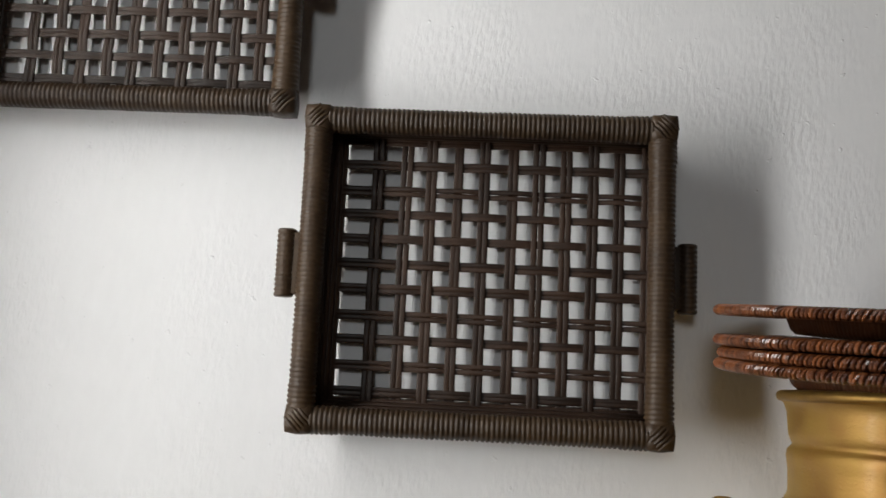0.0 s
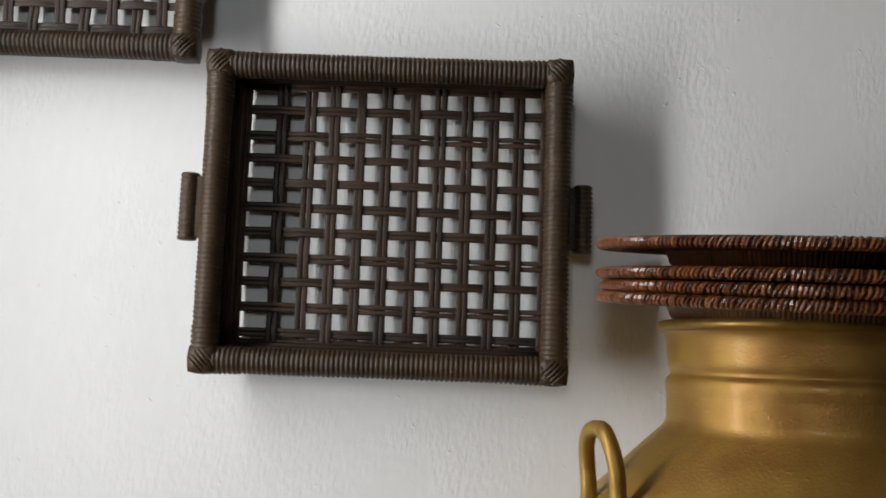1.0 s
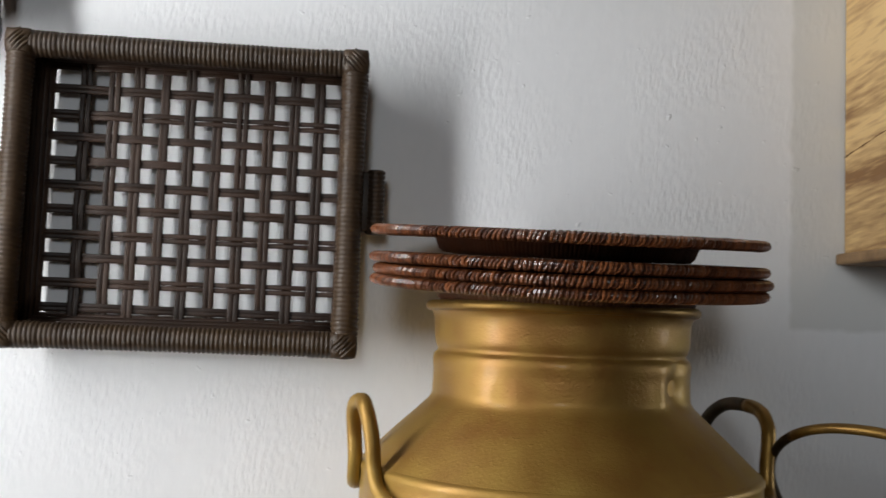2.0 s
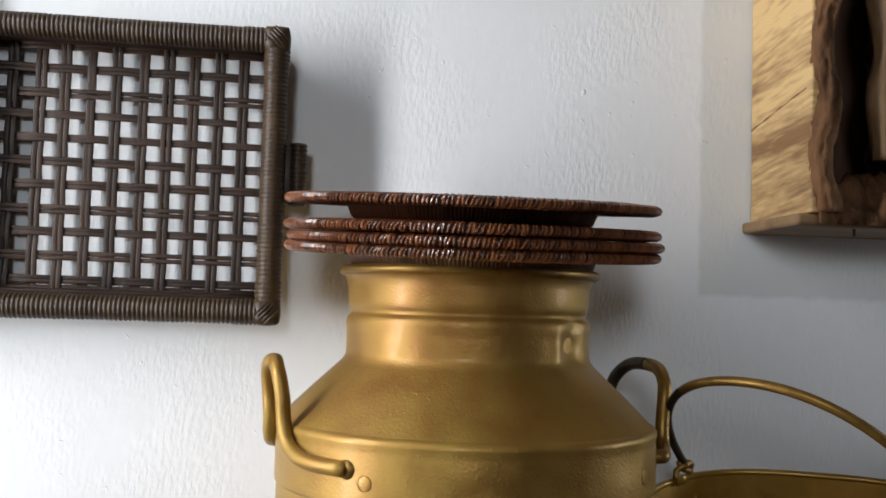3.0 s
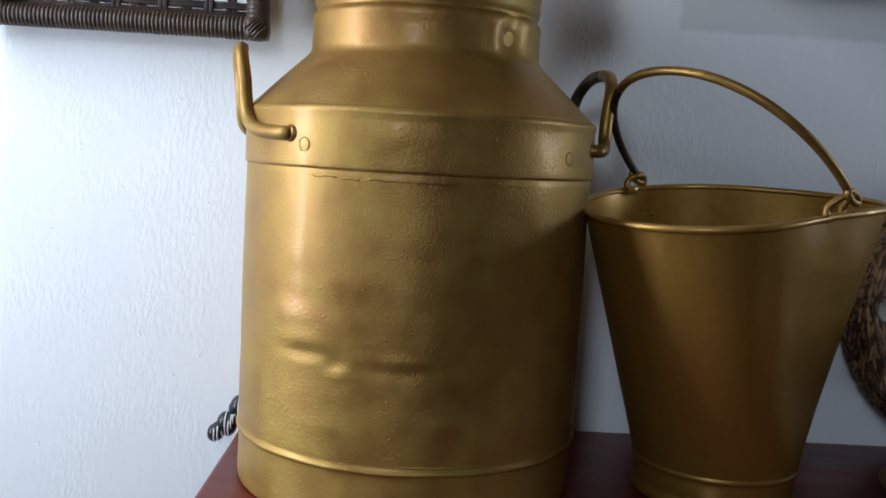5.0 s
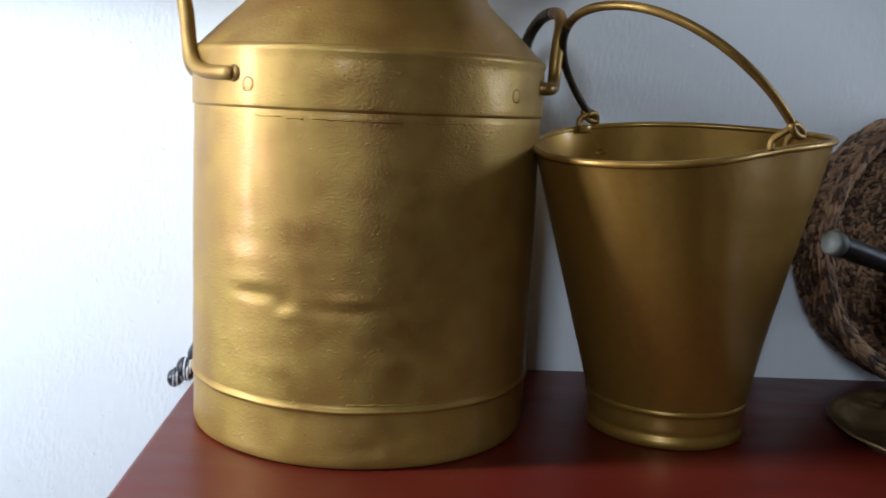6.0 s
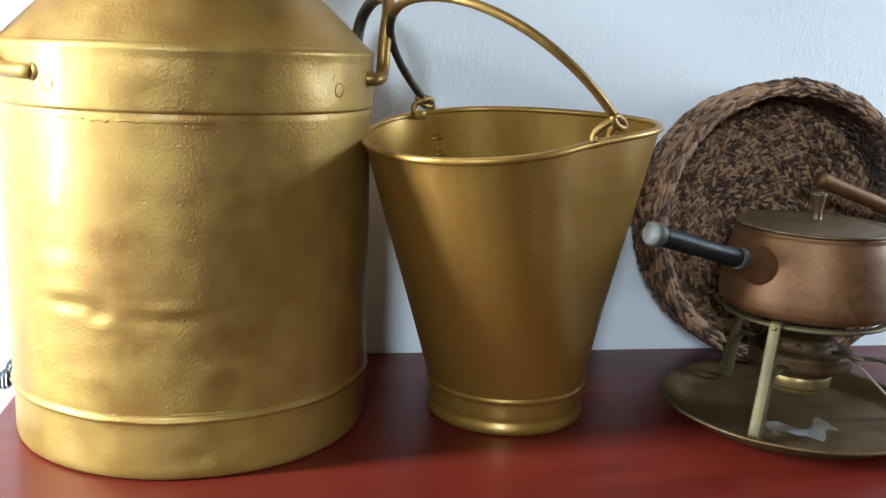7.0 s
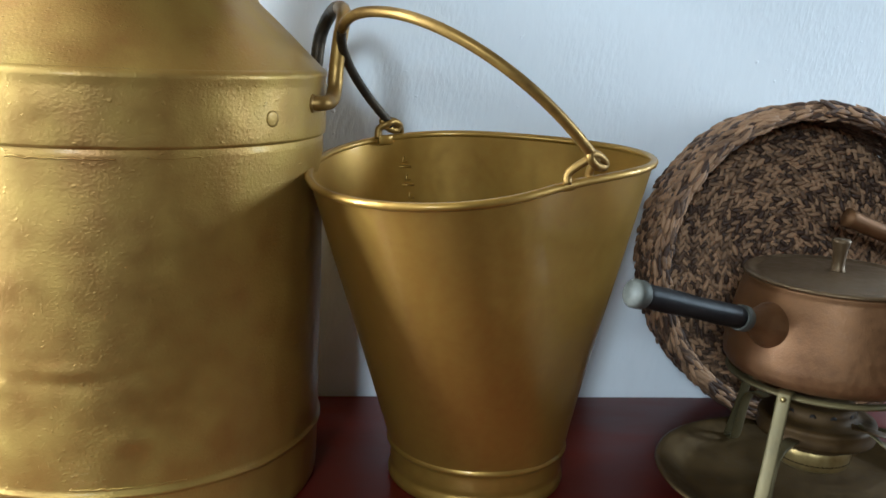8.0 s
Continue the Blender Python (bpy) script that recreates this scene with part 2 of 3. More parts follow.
def sweep(path, radius, seg=12, closed=False, flat=None, up=None):
    """A tube along a path. radius: number or function of the index; flat: (width, thickness) for a strip."""
    path = [Vector(p) for p in path]
    n = len(path)
    verts, faces = [], []
    tang = []
    for i in range(n):
        a = path[i - 1] if (i or closed) else path[0]
        b = path[(i + 1) % n] if (i + 1 < n or closed) else path[-1]
        tang.append((b - a).normalized())
    normal = Vector(up) if up else (Vector((0, 0, 1)) if abs(tang[0].z) < 0.9 else Vector((1, 0, 0)))
    for i in range(n):
        t = tang[i]
        if up:
            normal = Vector(up)
        normal = (normal - t * normal.dot(t)).normalized()
        side = t.cross(normal)
        r = radius(i) if callable(radius) else radius
        if flat:
            w, h = flat
            ring = [(-w, -h * 0.4), (-w * 0.7, -h), (w * 0.7, -h), (w, -h * 0.4), (w, h * 0.4), (w * 0.7, h), (-w * 0.7, h), (-w, h * 0.4)]
            for u_, v_ in ring:
                verts.append(path[i] + side * u_ / 2 + normal * v_ / 2)
        else:
            for k in range(seg):
                a = 2 * math.pi * k / seg
                verts.append(path[i] + side * (math.cos(a) * r) + normal * (math.sin(a) * r))
    s = 8 if flat else seg
    for i in range(n if closed else n - 1):
        j = (i + 1) % n
        for k in range(s):
            k2 = (k + 1) % s
            faces.append((i * s + k, i * s + k2, j * s + k2, j * s + k))
    if not closed:
        faces.append(tuple(range(s))[::-1])
        faces.append(tuple((n - 1) * s + k for k in range(s)))
    return verts, faces


def join(*shapes):
    verts, faces = [], []
    for v, f in shapes:
        o = len(verts)
        verts += list(v)
        faces += [tuple(i + o for i in q) for q in f]
    return verts, faces


def box(x0, x1, y0, y1, z0, z1, bevel=0.0, segments=2):
    bm = bmesh.new()
    bmesh.ops.create_cube(bm, size=1)
    for v in bm.verts:
        v.co = Vector((x0 + (v.co.x + 0.5) * (x1 - x0), y0 + (v.co.y + 0.5) * (y1 - y0), z0 + (v.co.z + 0.5) * (z1 - z0)))
    if bevel:
        bmesh.ops.bevel(bm, geom=bm.edges[:], offset=bevel, segments=segments, profile=0.5, affect="EDGES")
    return bm


def structure(name, shape, mat, label, category, smooth=False):
    ob = part(name, shape, mat, None, smooth=smooth, scale=1.0)
    return tagged(ob, label, category, kind="structure")


# ---------- the room ----------
structure("wall_north", box(LEFT - 0.2, RIGHT + 0.2, 0.0, 0.2, 0.0, CEIL), M_WALL, "white brushed lime-painted wall behind the table", "wall")


def joined_boxes(boxes):
    bm = bmesh.new()
    for b in boxes:
        piece = box(*b)
        me = bpy.data.meshes.new("piece")
        piece.to_mesh(me)
        piece.free()
        bm.from_mesh(me)
        bpy.data.meshes.remove(me)
    return bm


def window_wall(x0, x1, opening):
    a, b, c, d = opening
    return joined_boxes([(x0, x1, *q) for q in ((FRONT, a, 0, CEIL), (b, 0.0, 0, CEIL), (a, b, 0, c), (a, b, d, CEIL))])


def south_wall(y0, y1, opening):
    a, b, c, d = opening
    spans = ((LEFT - 0.2, a, 0, CEIL), (b, RIGHT + 0.2, 0, CEIL), (a, b, 0, c), (a, b, d, CEIL))
    return joined_boxes([(x0, x1, y0, y1, z0, z1) for x0, x1, z0, z1 in spans])


structure("wall_south", south_wall(FRONT - 0.2, FRONT, SOUTH), M_PLASTER, "dull brown plaster wall with a high window opening", "wall")
structure("wall_west", window_wall(LEFT - 0.2, LEFT, WEST), M_PLASTER, "dull brown plaster wall with a window opening", "wall")
structure("wall_east", window_wall(RIGHT, RIGHT + 0.2, EAST), M_PLASTER, "dull brown plaster wall with a window opening", "wall")
structure("floor", box(LEFT - 0.2, RIGHT + 0.2, FRONT - 0.2, 0.2, -0.1, -0.004), M_FLOOR, "dark wooden floor", "floor")
structure("ceiling", box(LEFT - 0.2, RIGHT + 0.2, FRONT - 0.2, 0.2, CEIL, CEIL + 0.1), M_PLASTER, "plain dull brown ceiling", "ceiling")

# ---------- the table ----------
X0, X1, Y0, Y1 = -0.1705, 1.05, -0.47, -0.003


def table():
    t = thing("sideboard_table", 0.4, -0.22, -TOP / U, "red-stained glossy wooden table against the white wall", "table")
    h = TOP / U
    part("tabletop", box(X0 - 0.4, X1 - 0.4, Y0 + 0.22, Y1 + 0.22, h - 0.026, h, 0.004, 3), M_RED_WOOD, t, smooth=False)
    for y0 in (Y0 + 0.05, Y1 - 0.045):
        part("apron", box(X0 - 0.34, X1 - 0.46, y0 + 0.22, y0 + 0.24, h - 0.10, h - 0.0262, 0.002), M_RED_WOOD, t, smooth=False)
    for x in (X0 + 0.05, X1 - 0.09):
        for y in (Y0 + 0.04, Y1 - 0.08):
            part("leg", box(x - 0.4, x - 0.36, y + 0.22, y + 0.26, 0.0, h - 0.0262, 0.004), M_RED_WOOD, t, smooth=False)


table()


# ---------- the milk can ----------
def bell(d, w):
    return math.exp(-(d / w) ** 2)


# angle (degrees), height, width along, height of the dent, depth
DENTS = [(240, 0.134, 9, 0.0045, -0.0020), (248, 0.127, 3, 0.004, -0.0020), (250, 0.121, 3, 0.004, 0.0018), (236, 0.143, 11, 0.007, 0.0006),
         (268, 0.1335, 8, 0.0035, 0.0016), (267, 0.127, 9, 0.005, -0.0011), (282, 0.131, 8, 0.004, -0.0007), (245, 0.078, 6, 0.009, 0.0010),
         (283, 0.085, 6, 0.007, 0.0011), (232, 0.21, 7, 0.012, 0.0009), (240, 0.176, 24, 0.008, -0.0004), (238, 0.160, 20, 0.008, 0.0003),
         (262, 0.19, 22, 0.05, 0.0006), (300, 0.24, 5, 0.012, -0.0010), (296, 0.198, 4, 0.008, 0.0006), (310, 0.165, 6, 0.012, -0.0007),
         (262, 0.302, 8, 0.012, 0.0012), (312, 0.304, 5, 0.012, -0.0010), (216, 0.235, 7, 0.010, 0.0010), (255, 0.02, 10, 0.012, 0.001),
         (275, 0.018, 5, 0.006, -0.001), (290, 0.02, 7, 0.006, 0.001), (315, 0.385, 7, 0.011, -0.0060), (304, 0.384, 3, 0.013, 0.0012), (318, 0.401, 6, 0.006, -0.003)]


def dented(r, z, a):
    deg = math.degrees(a) % 360
    for da, dz, wa, wz, amp in DENTS:
        d = (deg - da + 180) % 360 - 180
        if abs(d) < 3 * wa and abs(z - dz) < 3 * wz:
            r += amp * bell(d, wa) * bell(z - dz, wz)
    if r > 0.05:
        p = Vector((math.cos(a) * 1.2, math.sin(a) * 1.2, z * 9))
        r += 0.0007 * noise.noise(p * 1.5) + 0.0003 * noise.noise(p * 6) + 0.00012 * noise.noise(p * 15)
        if z < 0.05:
            z += 0.0012 * noise.noise(p * 2.3) * (1 if z > 0.002 else 0)
    return r, z


CAN = (0.0, -0.1565)


def milk_can():
    t = thing("milk_can", CAN[0], CAN[1], 0, "large dented gold-painted metal milk can on the red table", "milk can")
    body = [(0.0, 0.004), (0.143, 0.004), (0.146, 0.0), (0.1488, 0.0015), (0.1498, 0.006), (0.1500, 0.044), (0.1503, 0.0455), (0.1520, 0.0465),
            (0.1524, 0.0476), (0.1520, 0.0488), (0.1508, 0.0495), (0.1508, 0.2735), (0.1503, 0.2745), (0.1503, 0.2755), (0.1522, 0.2760),
            (0.1524, 0.2775), (0.1520, 0.3150), (0.1528, 0.3180), (0.1528, 0.3205), (0.1512, 0.3228), (0.1490, 0.3240)]
    part("body", lathe(dense(body, 0.004), 220, dented), M_GOLD, t)
    neck = [(0.1492, 0.3238), (0.125, 0.3475), (0.1020, 0.3690), (0.1000, 0.3722), (0.0992, 0.3745), (0.0988, 0.392), (0.0993, 0.396),
            (0.0996, 0.400), (0.0988, 0.4035), (0.0962, 0.4062), (0.0955, 0.4078), (0.0968, 0.4100), (0.0980, 0.4135), (0.0984, 0.4180),
            (0.0990, 0.430), (0.1005, 0.4350), (0.1030, 0.4380)]
    part("shoulder_and_neck", lathe(dense(neck, 0.003), 180, dented), M_GOLD, t)
    ring = [(0.1022 + 0.0040 * math.cos(q), 0.4405 + 0.0040 * math.sin(q)) for q in [2 * math.pi * k / 14 for k in range(14)]]
    part("rim_roll", lathe(ring, 140, closed=True), M_GOLD_ROD, t)
    inner = [(0.1000, 0.4405), (0.0955, 0.430), (0.094, 0.38), (0.098, 0.366), (0.144, 0.322), (0.145, 0.02), (0.0, 0.02)]
    part("inner_lining", lathe(inner, 64), M_GOLD_ROD, t)
    # lifting handles: a rod bent to a loop, its ends hooked into the body
    for centre, legs, hook, out in ((10, 0.78, 28, 0.0), (194, 0.42, 34, 0.0040)):
        def at(da, r, z):
            da = da * legs if abs(da) < 23 else math.copysign(hook - (33 - abs(da)) * (hook - 22 * legs) / 11, da)
            a = radians(centre + da)
            r -= out if r > 0.155 else 0.0
            return Vector((r * math.cos(a), r * math.sin(a), z))
        line = [at(-33, 0.150, 0.3005), at(-32, 0.1575, 0.3005), at(-27, 0.1600, 0.3020), at(-23.5, 0.1605, 0.3095), at(-22.2, 0.1610, 0.325),
                at(-21.5, 0.1625, 0.343), at(-18.5, 0.1640, 0.3565), at(-11, 0.164, 0.3665), at(0, 0.162, 0.3690),
                at(11, 0.164, 0.3665), at(18.5, 0.1640, 0.3565), at(21.5, 0.1625, 0.343), at(22.2, 0.1610, 0.325), at(23.5, 0.1605, 0.3095),
                at(27, 0.1600, 0.3020), at(32, 0.1575, 0.3005), at(33, 0.150, 0.3005)]
        rod = curve_points(line, 6)
        if out:
            h = part("lifting_handle", sweep(rod, 0.0056, 12), M_GOLD, t)
        else:
            h = part("lifting_handle", sweep(rod[:47], 0.0056, 12), M_GOLD_ROD, t)
            part("bare_handle_leg", sweep(rod[46:], 0.0055, 12), M_IRON, h, "dark bare iron leg of the handle")
        for s in (-1, 1):
            a = radians(centre + s * (hook + 1.2))
            q = curve_points([(0.1505 * math.cos(a), 0.1505 * math.sin(a), 0.3005), (0.1527 * math.cos(a), 0.1527 * math.sin(a), 0.3005)], 3)
            part("eyelet", sweep(q, 0.0068, 14), M_GOLD_ROD, h)
    # small rivets and solder tabs
    for deg, z in ((235, 0.2925), (321, 0.2925), (355, 0.2925), (55, 0.2925)):
        a = radians(deg)
        d = Vector((math.cos(a), math.sin(a), 0))
        base = Vector((0, 0, z)) + d * 0.1515
        part("rivet", sweep([base - d * 0.001, base + d * 0.0009, base + d * 0.0012], lambda i: (0.0058, 0.0058, 0.0044)[i], 16), M_GOLD, t)
    for d0, d1, z in ((238, 246, 0.2702), (248, 253, 0.2690), (256, 281, 0.2694), (288, 303, 0.2700), (268, 296, 0.0535)):
        q = []
        for d in np.linspace(d0, d1, int(d1 - d0) * 2):
            ragged = 0.0011 * noise.noise(Vector((d * 0.55, z * 90, 0)))
            q.append((0.1506 * math.cos(radians(d)), 0.1506 * math.sin(radians(d)), z + ragged))
        part("solder_line", sweep(q, 0.0007, 8), M_GOLD, t)
    return t


milk_can()


# ---------- woven charger plates ----------
def woven_plate(seed):
    rng = random.Random(seed)
    wraps, per = 205, 5
    jit = [rng.uniform(-0.35, 0.35) for _ in range(wraps)]
    amp = [rng.uniform(0.6, 1.25) for _ in range(wraps)]
    R, well, deep = 0.1484, 0.0975, 0.0150
    top = [(0.0, -deep + 0.003), (0.050, -deep + 0.003), (0.088, -deep + 0.0032), (0.0935, -deep + 0.006), (0.0965, -0.001), (0.0995, 0.0022),
           (0.108, 0.0030), (0.120, 0.0026), (0.132, 0.0030), (0.141, 0.0034)]
    edge = [(R - 0.0040 + 0.0040 * math.cos(q), 0.0004 + 0.0033 * math.sin(q)) for q in np.linspace(1.75, -1.75, 9)]
    low = [(0.140, -0.0032), (0.128, -0.0026), (0.115, -0.0028), (0.103, -0.0022), (0.1005, -0.004), (0.0975, -deep + 0.003), (0.094, -deep),
           (0.05, -deep), (0.0, -deep)]
    prof = top + edge + low
    n_top, n_edge = len(top), len(edge)
    seg = wraps * per
    verts, faces, n = [], [], len(prof)
    for i in range(seg):
        a = 2 * math.pi * i / seg
        for k, (r, z) in enumerate(prof):
            if r > 0.09:
                tw = (k - n_top) / n_edge * 1.3
                ph = (i / per + tw) % wraps
                w = int(ph)
                s = abs(math.sin(math.pi * (ph - w)))
                bulge = (s ** 0.6 - 0.6) * 0.0015 * amp[w]
                if n_top <= k < n_top + n_edge:
                    q = 1.75 - 3.5 * (k - n_top) / (n_edge - 1)
                    r += bulge * math.cos(q) + 0.0005 * noise.noise(Vector((a * 9, seed, 0)))
                    z += bulge * math.sin(q) * 1.2
                elif z < -0.003:
                    r += bulge * 1.3
                else:
                    z += bulge * (1 if k < n_top else -1) * 0.9
            z += 0.0010 * noise.noise(Vector((math.cos(a) * 1.6, math.sin(a) * 1.6, seed * 3.1))) * (r / R)
            verts.append((r * math.cos(a), r * math.sin(a), z))
    for i in range(seg):
        j = (i + 1) % seg
        for k in range(n - 1):
            faces.append((i * n + k, j * n + k, j * n + k + 1, i * n + k + 1))
    return verts, faces


def wrap_mesh(skew, width):
    """One strip of cane wound round the edge of a plate."""
    pts = []
    for q in np.linspace(2.6, -2.6, 9):
        pts.append((0.1458 + 0.0048 * math.cos(q), skew * q, 0.0003 + 0.0034 * math.sin(q)))
    pts = [(0.134, skew * 2.9, 0.0036)] + pts + [(0.134, -skew * 2.9, -0.0034)]
    verts, faces, n = [], [], len(pts)
    for x, y, z in pts:
        d = Vector((x - 0.143, 0, z)).normalized()
        for e, lift in ((-0.5, -0.0010), (-0.40, 0.0006), (0.0, 0.0010), (0.40, 0.0006), (0.5, -0.0010)):
            verts.append((x + d.x * lift, y + e * width, z + d.z * lift))
    for i in range(n - 1):
        for j in range(4):
            a = i * 5 + j
            faces.append((a, a + 1, a + 6, a + 5))
    me = bpy.data.meshes.new("wrap")
    me.from_pydata(verts, [], faces)
    me.transform(Matrix.Scale(U, 4))
    me.polygons.foreach_set("use_smooth", [False] * len(me.polygons))
    me.materials.append(M_CANE)
    return me


WRAPS = [wrap_mesh(0.0008, 0.0025), wrap_mesh(0.0013, 0.0023), wrap_mesh(0.0004, 0.0027), wrap_mesh(0.0010, 0.0024), wrap_mesh(0.0018, 0.0021)]


for k, (z, dx, dy, tilt) in enumerate([(0.4588, 0.000, -0.008, 4.4), (0.4668, 0.002, -0.010, 4.3), (0.4756, -0.001, -0.011, 4.2), (0.4963, -0.001, -0.011, 5.2)]):
    p = thing("charger_plate", dx, CAN[1] + dy, z, "reddish-brown woven rattan charger plate stacked on the milk can" if k < 3 else
              "reddish-brown woven rattan charger plate on top of the stack", "plate", "plates stacked on the milk can", turn=37 * k)
    place = p.matrix_world.translation.copy()
    p.matrix_world = Matrix.Translation(place) @ Matrix.Rotation(radians(tilt), 4, "X") @ Matrix.Rotation(radians(37 * k), 4, "Z")
    part("plate_weave", woven_plate(k + 1), M_PLATE, p)
    rng = random.Random(40 + k)
    for i in range(288):
        w = new("wrap", rng.choice(WRAPS))
        w.parent = p
        w.matrix_basis = Matrix.Rotation(2 * math.pi * (i + rng.uniform(-0.18, 0.18)) / 288, 4, "Z")


# ---------- the bucket ----------
BUCKET = (0.281, -0.172)
RIM_C = (-0.0449, -0.0393)      # middle of the round part of the mouth from the middle of the base
LIP = radians(3.5)              # the side to which the mouth is drawn out into a pouring lip


def rim_point(th, grow=0.0):
    c = math.cos(th - LIP)
    r = 0.0996 * (1 - 0.052 * math.cos(2 * (th - LIP))) + 0.0655 * max(c, 0.0) ** 6.1 + grow
    return Vector((RIM_C[0] + r * math.cos(th), RIM_C[1] + r * math.sin(th), 0.2598 + 0.0148 * math.cos(th - radians(50.5))))


def bucket_wall(inset):
    heights = [0.034, 0.06, 0.09, 0.12, 0.15, 0.18, 0.21, 0.235, 0.25, 1.0]
    verts, faces, seg = [], [], 128
    n = len(heights)
    for i in range(seg):
        th = 2 * math.pi * i / seg
        rim = rim_point(th, -inset)
        base = Vector(((0.0725 - inset) * math.cos(th), (0.0725 - inset) * math.sin(th), 0.034))
        for h in heights:
            f = 1.0 if h == 1.0 else (h - 0.034) / (0.2705 - 0.034) * 0.97
            p = base.lerp(rim, f)
            wob = 0.0005 * noise.noise(Vector((math.cos(th) * 2, math.sin(th) * 2, h * 12)))
            dent = -0.0016 * bell(math.degrees(th) - 285, 5) * bell(p.z - 0.19, 0.03)
            p += Vector((math.cos(th), math.sin(th), 0)) * (wob + dent)
            verts.append(p)
    for i in range(seg):
        j = (i + 1) % seg
        for k in range(n - 1):
            faces.append((i * n + k, j * n + k, j * n + k + 1, i * n + k + 1))
    return verts, faces


def bucket():
    t = thing("milking_bucket", BUCKET[0], BUCKET[1], 0, "gold-painted metal bucket with pouring lip and raised bail handle", "bucket")
    part("outer_wall", bucket_wall(0.0), M_GOLD_BUCKET, t)
    part("inner_wall", bucket_wall(0.0022), M_GOLD_BUCKET, t)
    foot = [(0.0, 0.006), (0.064, 0.006), (0.066, 0.0), (0.0695, 0.0), (0.0712, 0.0015), (0.0720, 0.0045), (0.0712, 0.0080), (0.0698, 0.0100), (0.0695, 0.012),
            (0.0702, 0.0140), (0.0706, 0.0270), (0.0712, 0.0290), (0.0732, 0.0300), (0.0738, 0.0315), (0.0732, 0.0332), (0.0725, 0.0345)]
    part("foot_ring", lathe(dense(foot, 0.004), 96), M_GOLD_BUCKET, t)
    part("inner_bottom", lathe([(0.0, 0.034), (0.0705, 0.034)], 48), M_GOLD_BUCKET, t)
    rim = [rim_point(2 * math.pi * i / 128) for i in range(128)]
    part("rolled_rim", sweep(rim, 0.0030, 10, closed=True), M_GOLD_BUCKET, t)
    mid = Vector((0.2678 - BUCKET[0], -0.2017 - BUCKET[1], 0.2778))
    half, lean = Vector((0.0626, -0.0852, -0.0013)), Vector((-0.0819, -0.0638, 0.0870))
    ears = []
    for s in (-1, 1):
        e = mid + half * s * 0.985
        along = Vector((0.757, 0.653, 0))
        th = math.atan2(e.y - RIM_C[1], e.x - RIM_C[0])
        foot_p = rim_point(th)
        ear = [foot_p - along * 0.013, foot_p - along * 0.012 + Vector((0, 0, 0.008)), e - along * 0.006 + Vector((0, 0, 0.001)), e + Vector((0, 0, 0.003)),
               e + along * 0.006 + Vector((0, 0, 0.001)), foot_p + along * 0.012 + Vector((0, 0, 0.008)), foot_p + along * 0.013]
        lug = part("ear", sweep(curve_points(ear, 4), 0.0030, 8), M_GOLD_ROD, t)
        inward = Vector((RIM_C[0] - foot_p.x, RIM_C[1] - foot_p.y, 0)).normalized()
        plate_line = [foot_p - along * 0.013 + inward * 0.002 - Vector((0, 0, 0.001)), foot_p + along * 0.013 + inward * 0.002 - Vector((0, 0, 0.001))]
        part("lug_plate", sweep(plate_line, 0.004, flat=(0.008, 0.0024), up=inward), M_GOLD_BUCKET, lug)
        ears.append(e)
    # bail
    pts = []
    for q in np.linspace(0, math.pi, 60):
        c, s = math.cos(q), math.sin(q)
        c = math.copysign(abs(c) ** 0.94, c)
        pts.append(mid + half * c + lean * s ** 0.94)
    bail = part("bail_handle", sweep(pts[:41], 0.0037, 12), M_GOLD_ROD, t)
    part("bare_bail_end", sweep(pts[40:], 0.0036, 12), M_IRON, bail, "bare dark iron end of the bail")
    for e, p in ((ears[1], pts[1]), (ears[0], pts[-2])):
        out = (e - mid).normalized()
        loop = [e + lean.normalized() * (0.0075 * math.cos(q)) + out * 0.003 + Vector((0, 0, 1)).cross(out) * (0.0062 * math.sin(q)) for q in np.linspace(0, 2 * math.pi, 17)[:-1]]
        part("hooked_end", sweep(loop, 0.0030, 8, closed=True), M_GOLD_ROD, bail)
    # raised litre marks inside, too worn to read
    for k, zz in enumerate((0.246, 0.231, 0.216)):
        th = radians(103)
        f = (zz - 0.034) / 0.232
        c = Vector((0.0702 * math.cos(th), 0.0702 * math.sin(th), 0.034)).lerp(rim_point(th, -0.0026), f)
        inn = Vector((-math.cos(th), -math.sin(th), 0))
        side = Vector((-math.sin(th), math.cos(th), 0))
        a, b = c - side * 0.005 - Vector((0, 0, 0.004)), c + side * 0.005 - Vector((0, 0, 0.004))
        g = join(sweep([a + inn * 0.0004, b + inn * 0.0004], 0.0011, 6), sweep([c - side * 0.002, c + side * 0.002, c + side * 0.001 + Vector((0, 0, 0.005))], 0.0009, 6))
        part("graduation_mark", g, M_GOLD_BUCKET, t)


bucket()


# ---------- rattan trays on the wall ----------
TW, TH, TD, TR = 0.3148, 0.2767, 0.0365, 0.0114    # width, height, depth of the tube's middle, tube radius


def wrapped(p0, p1, radius, pitch=0.0041, thick_ends=0.0, seg=12):
    """A rod wound with reed, turn by turn."""
    p0, p1 = Vector(p0), Vector(p1)
    length = (p1 - p0).length
    turns = int(length / pitch)
    n = turns * 4
    path = [p0.lerp(p1, i / n) for i in range(n + 1)]

    def r(i):
        d = min(i, n - i) / n * length
        s = (i % 4) / 4
        lump = (0.0, 0.75, 1.0, 0.75)[int(s * 4)]
        w = noise.noise(Vector((i // 4 * 0.31, length * 50, radius * 99))) * 0.0003
        return radius * 0.90 + 0.0014 * lump + w + (thick_ends if d < 0.030 else 0.0)
    return sweep(path, r, seg)


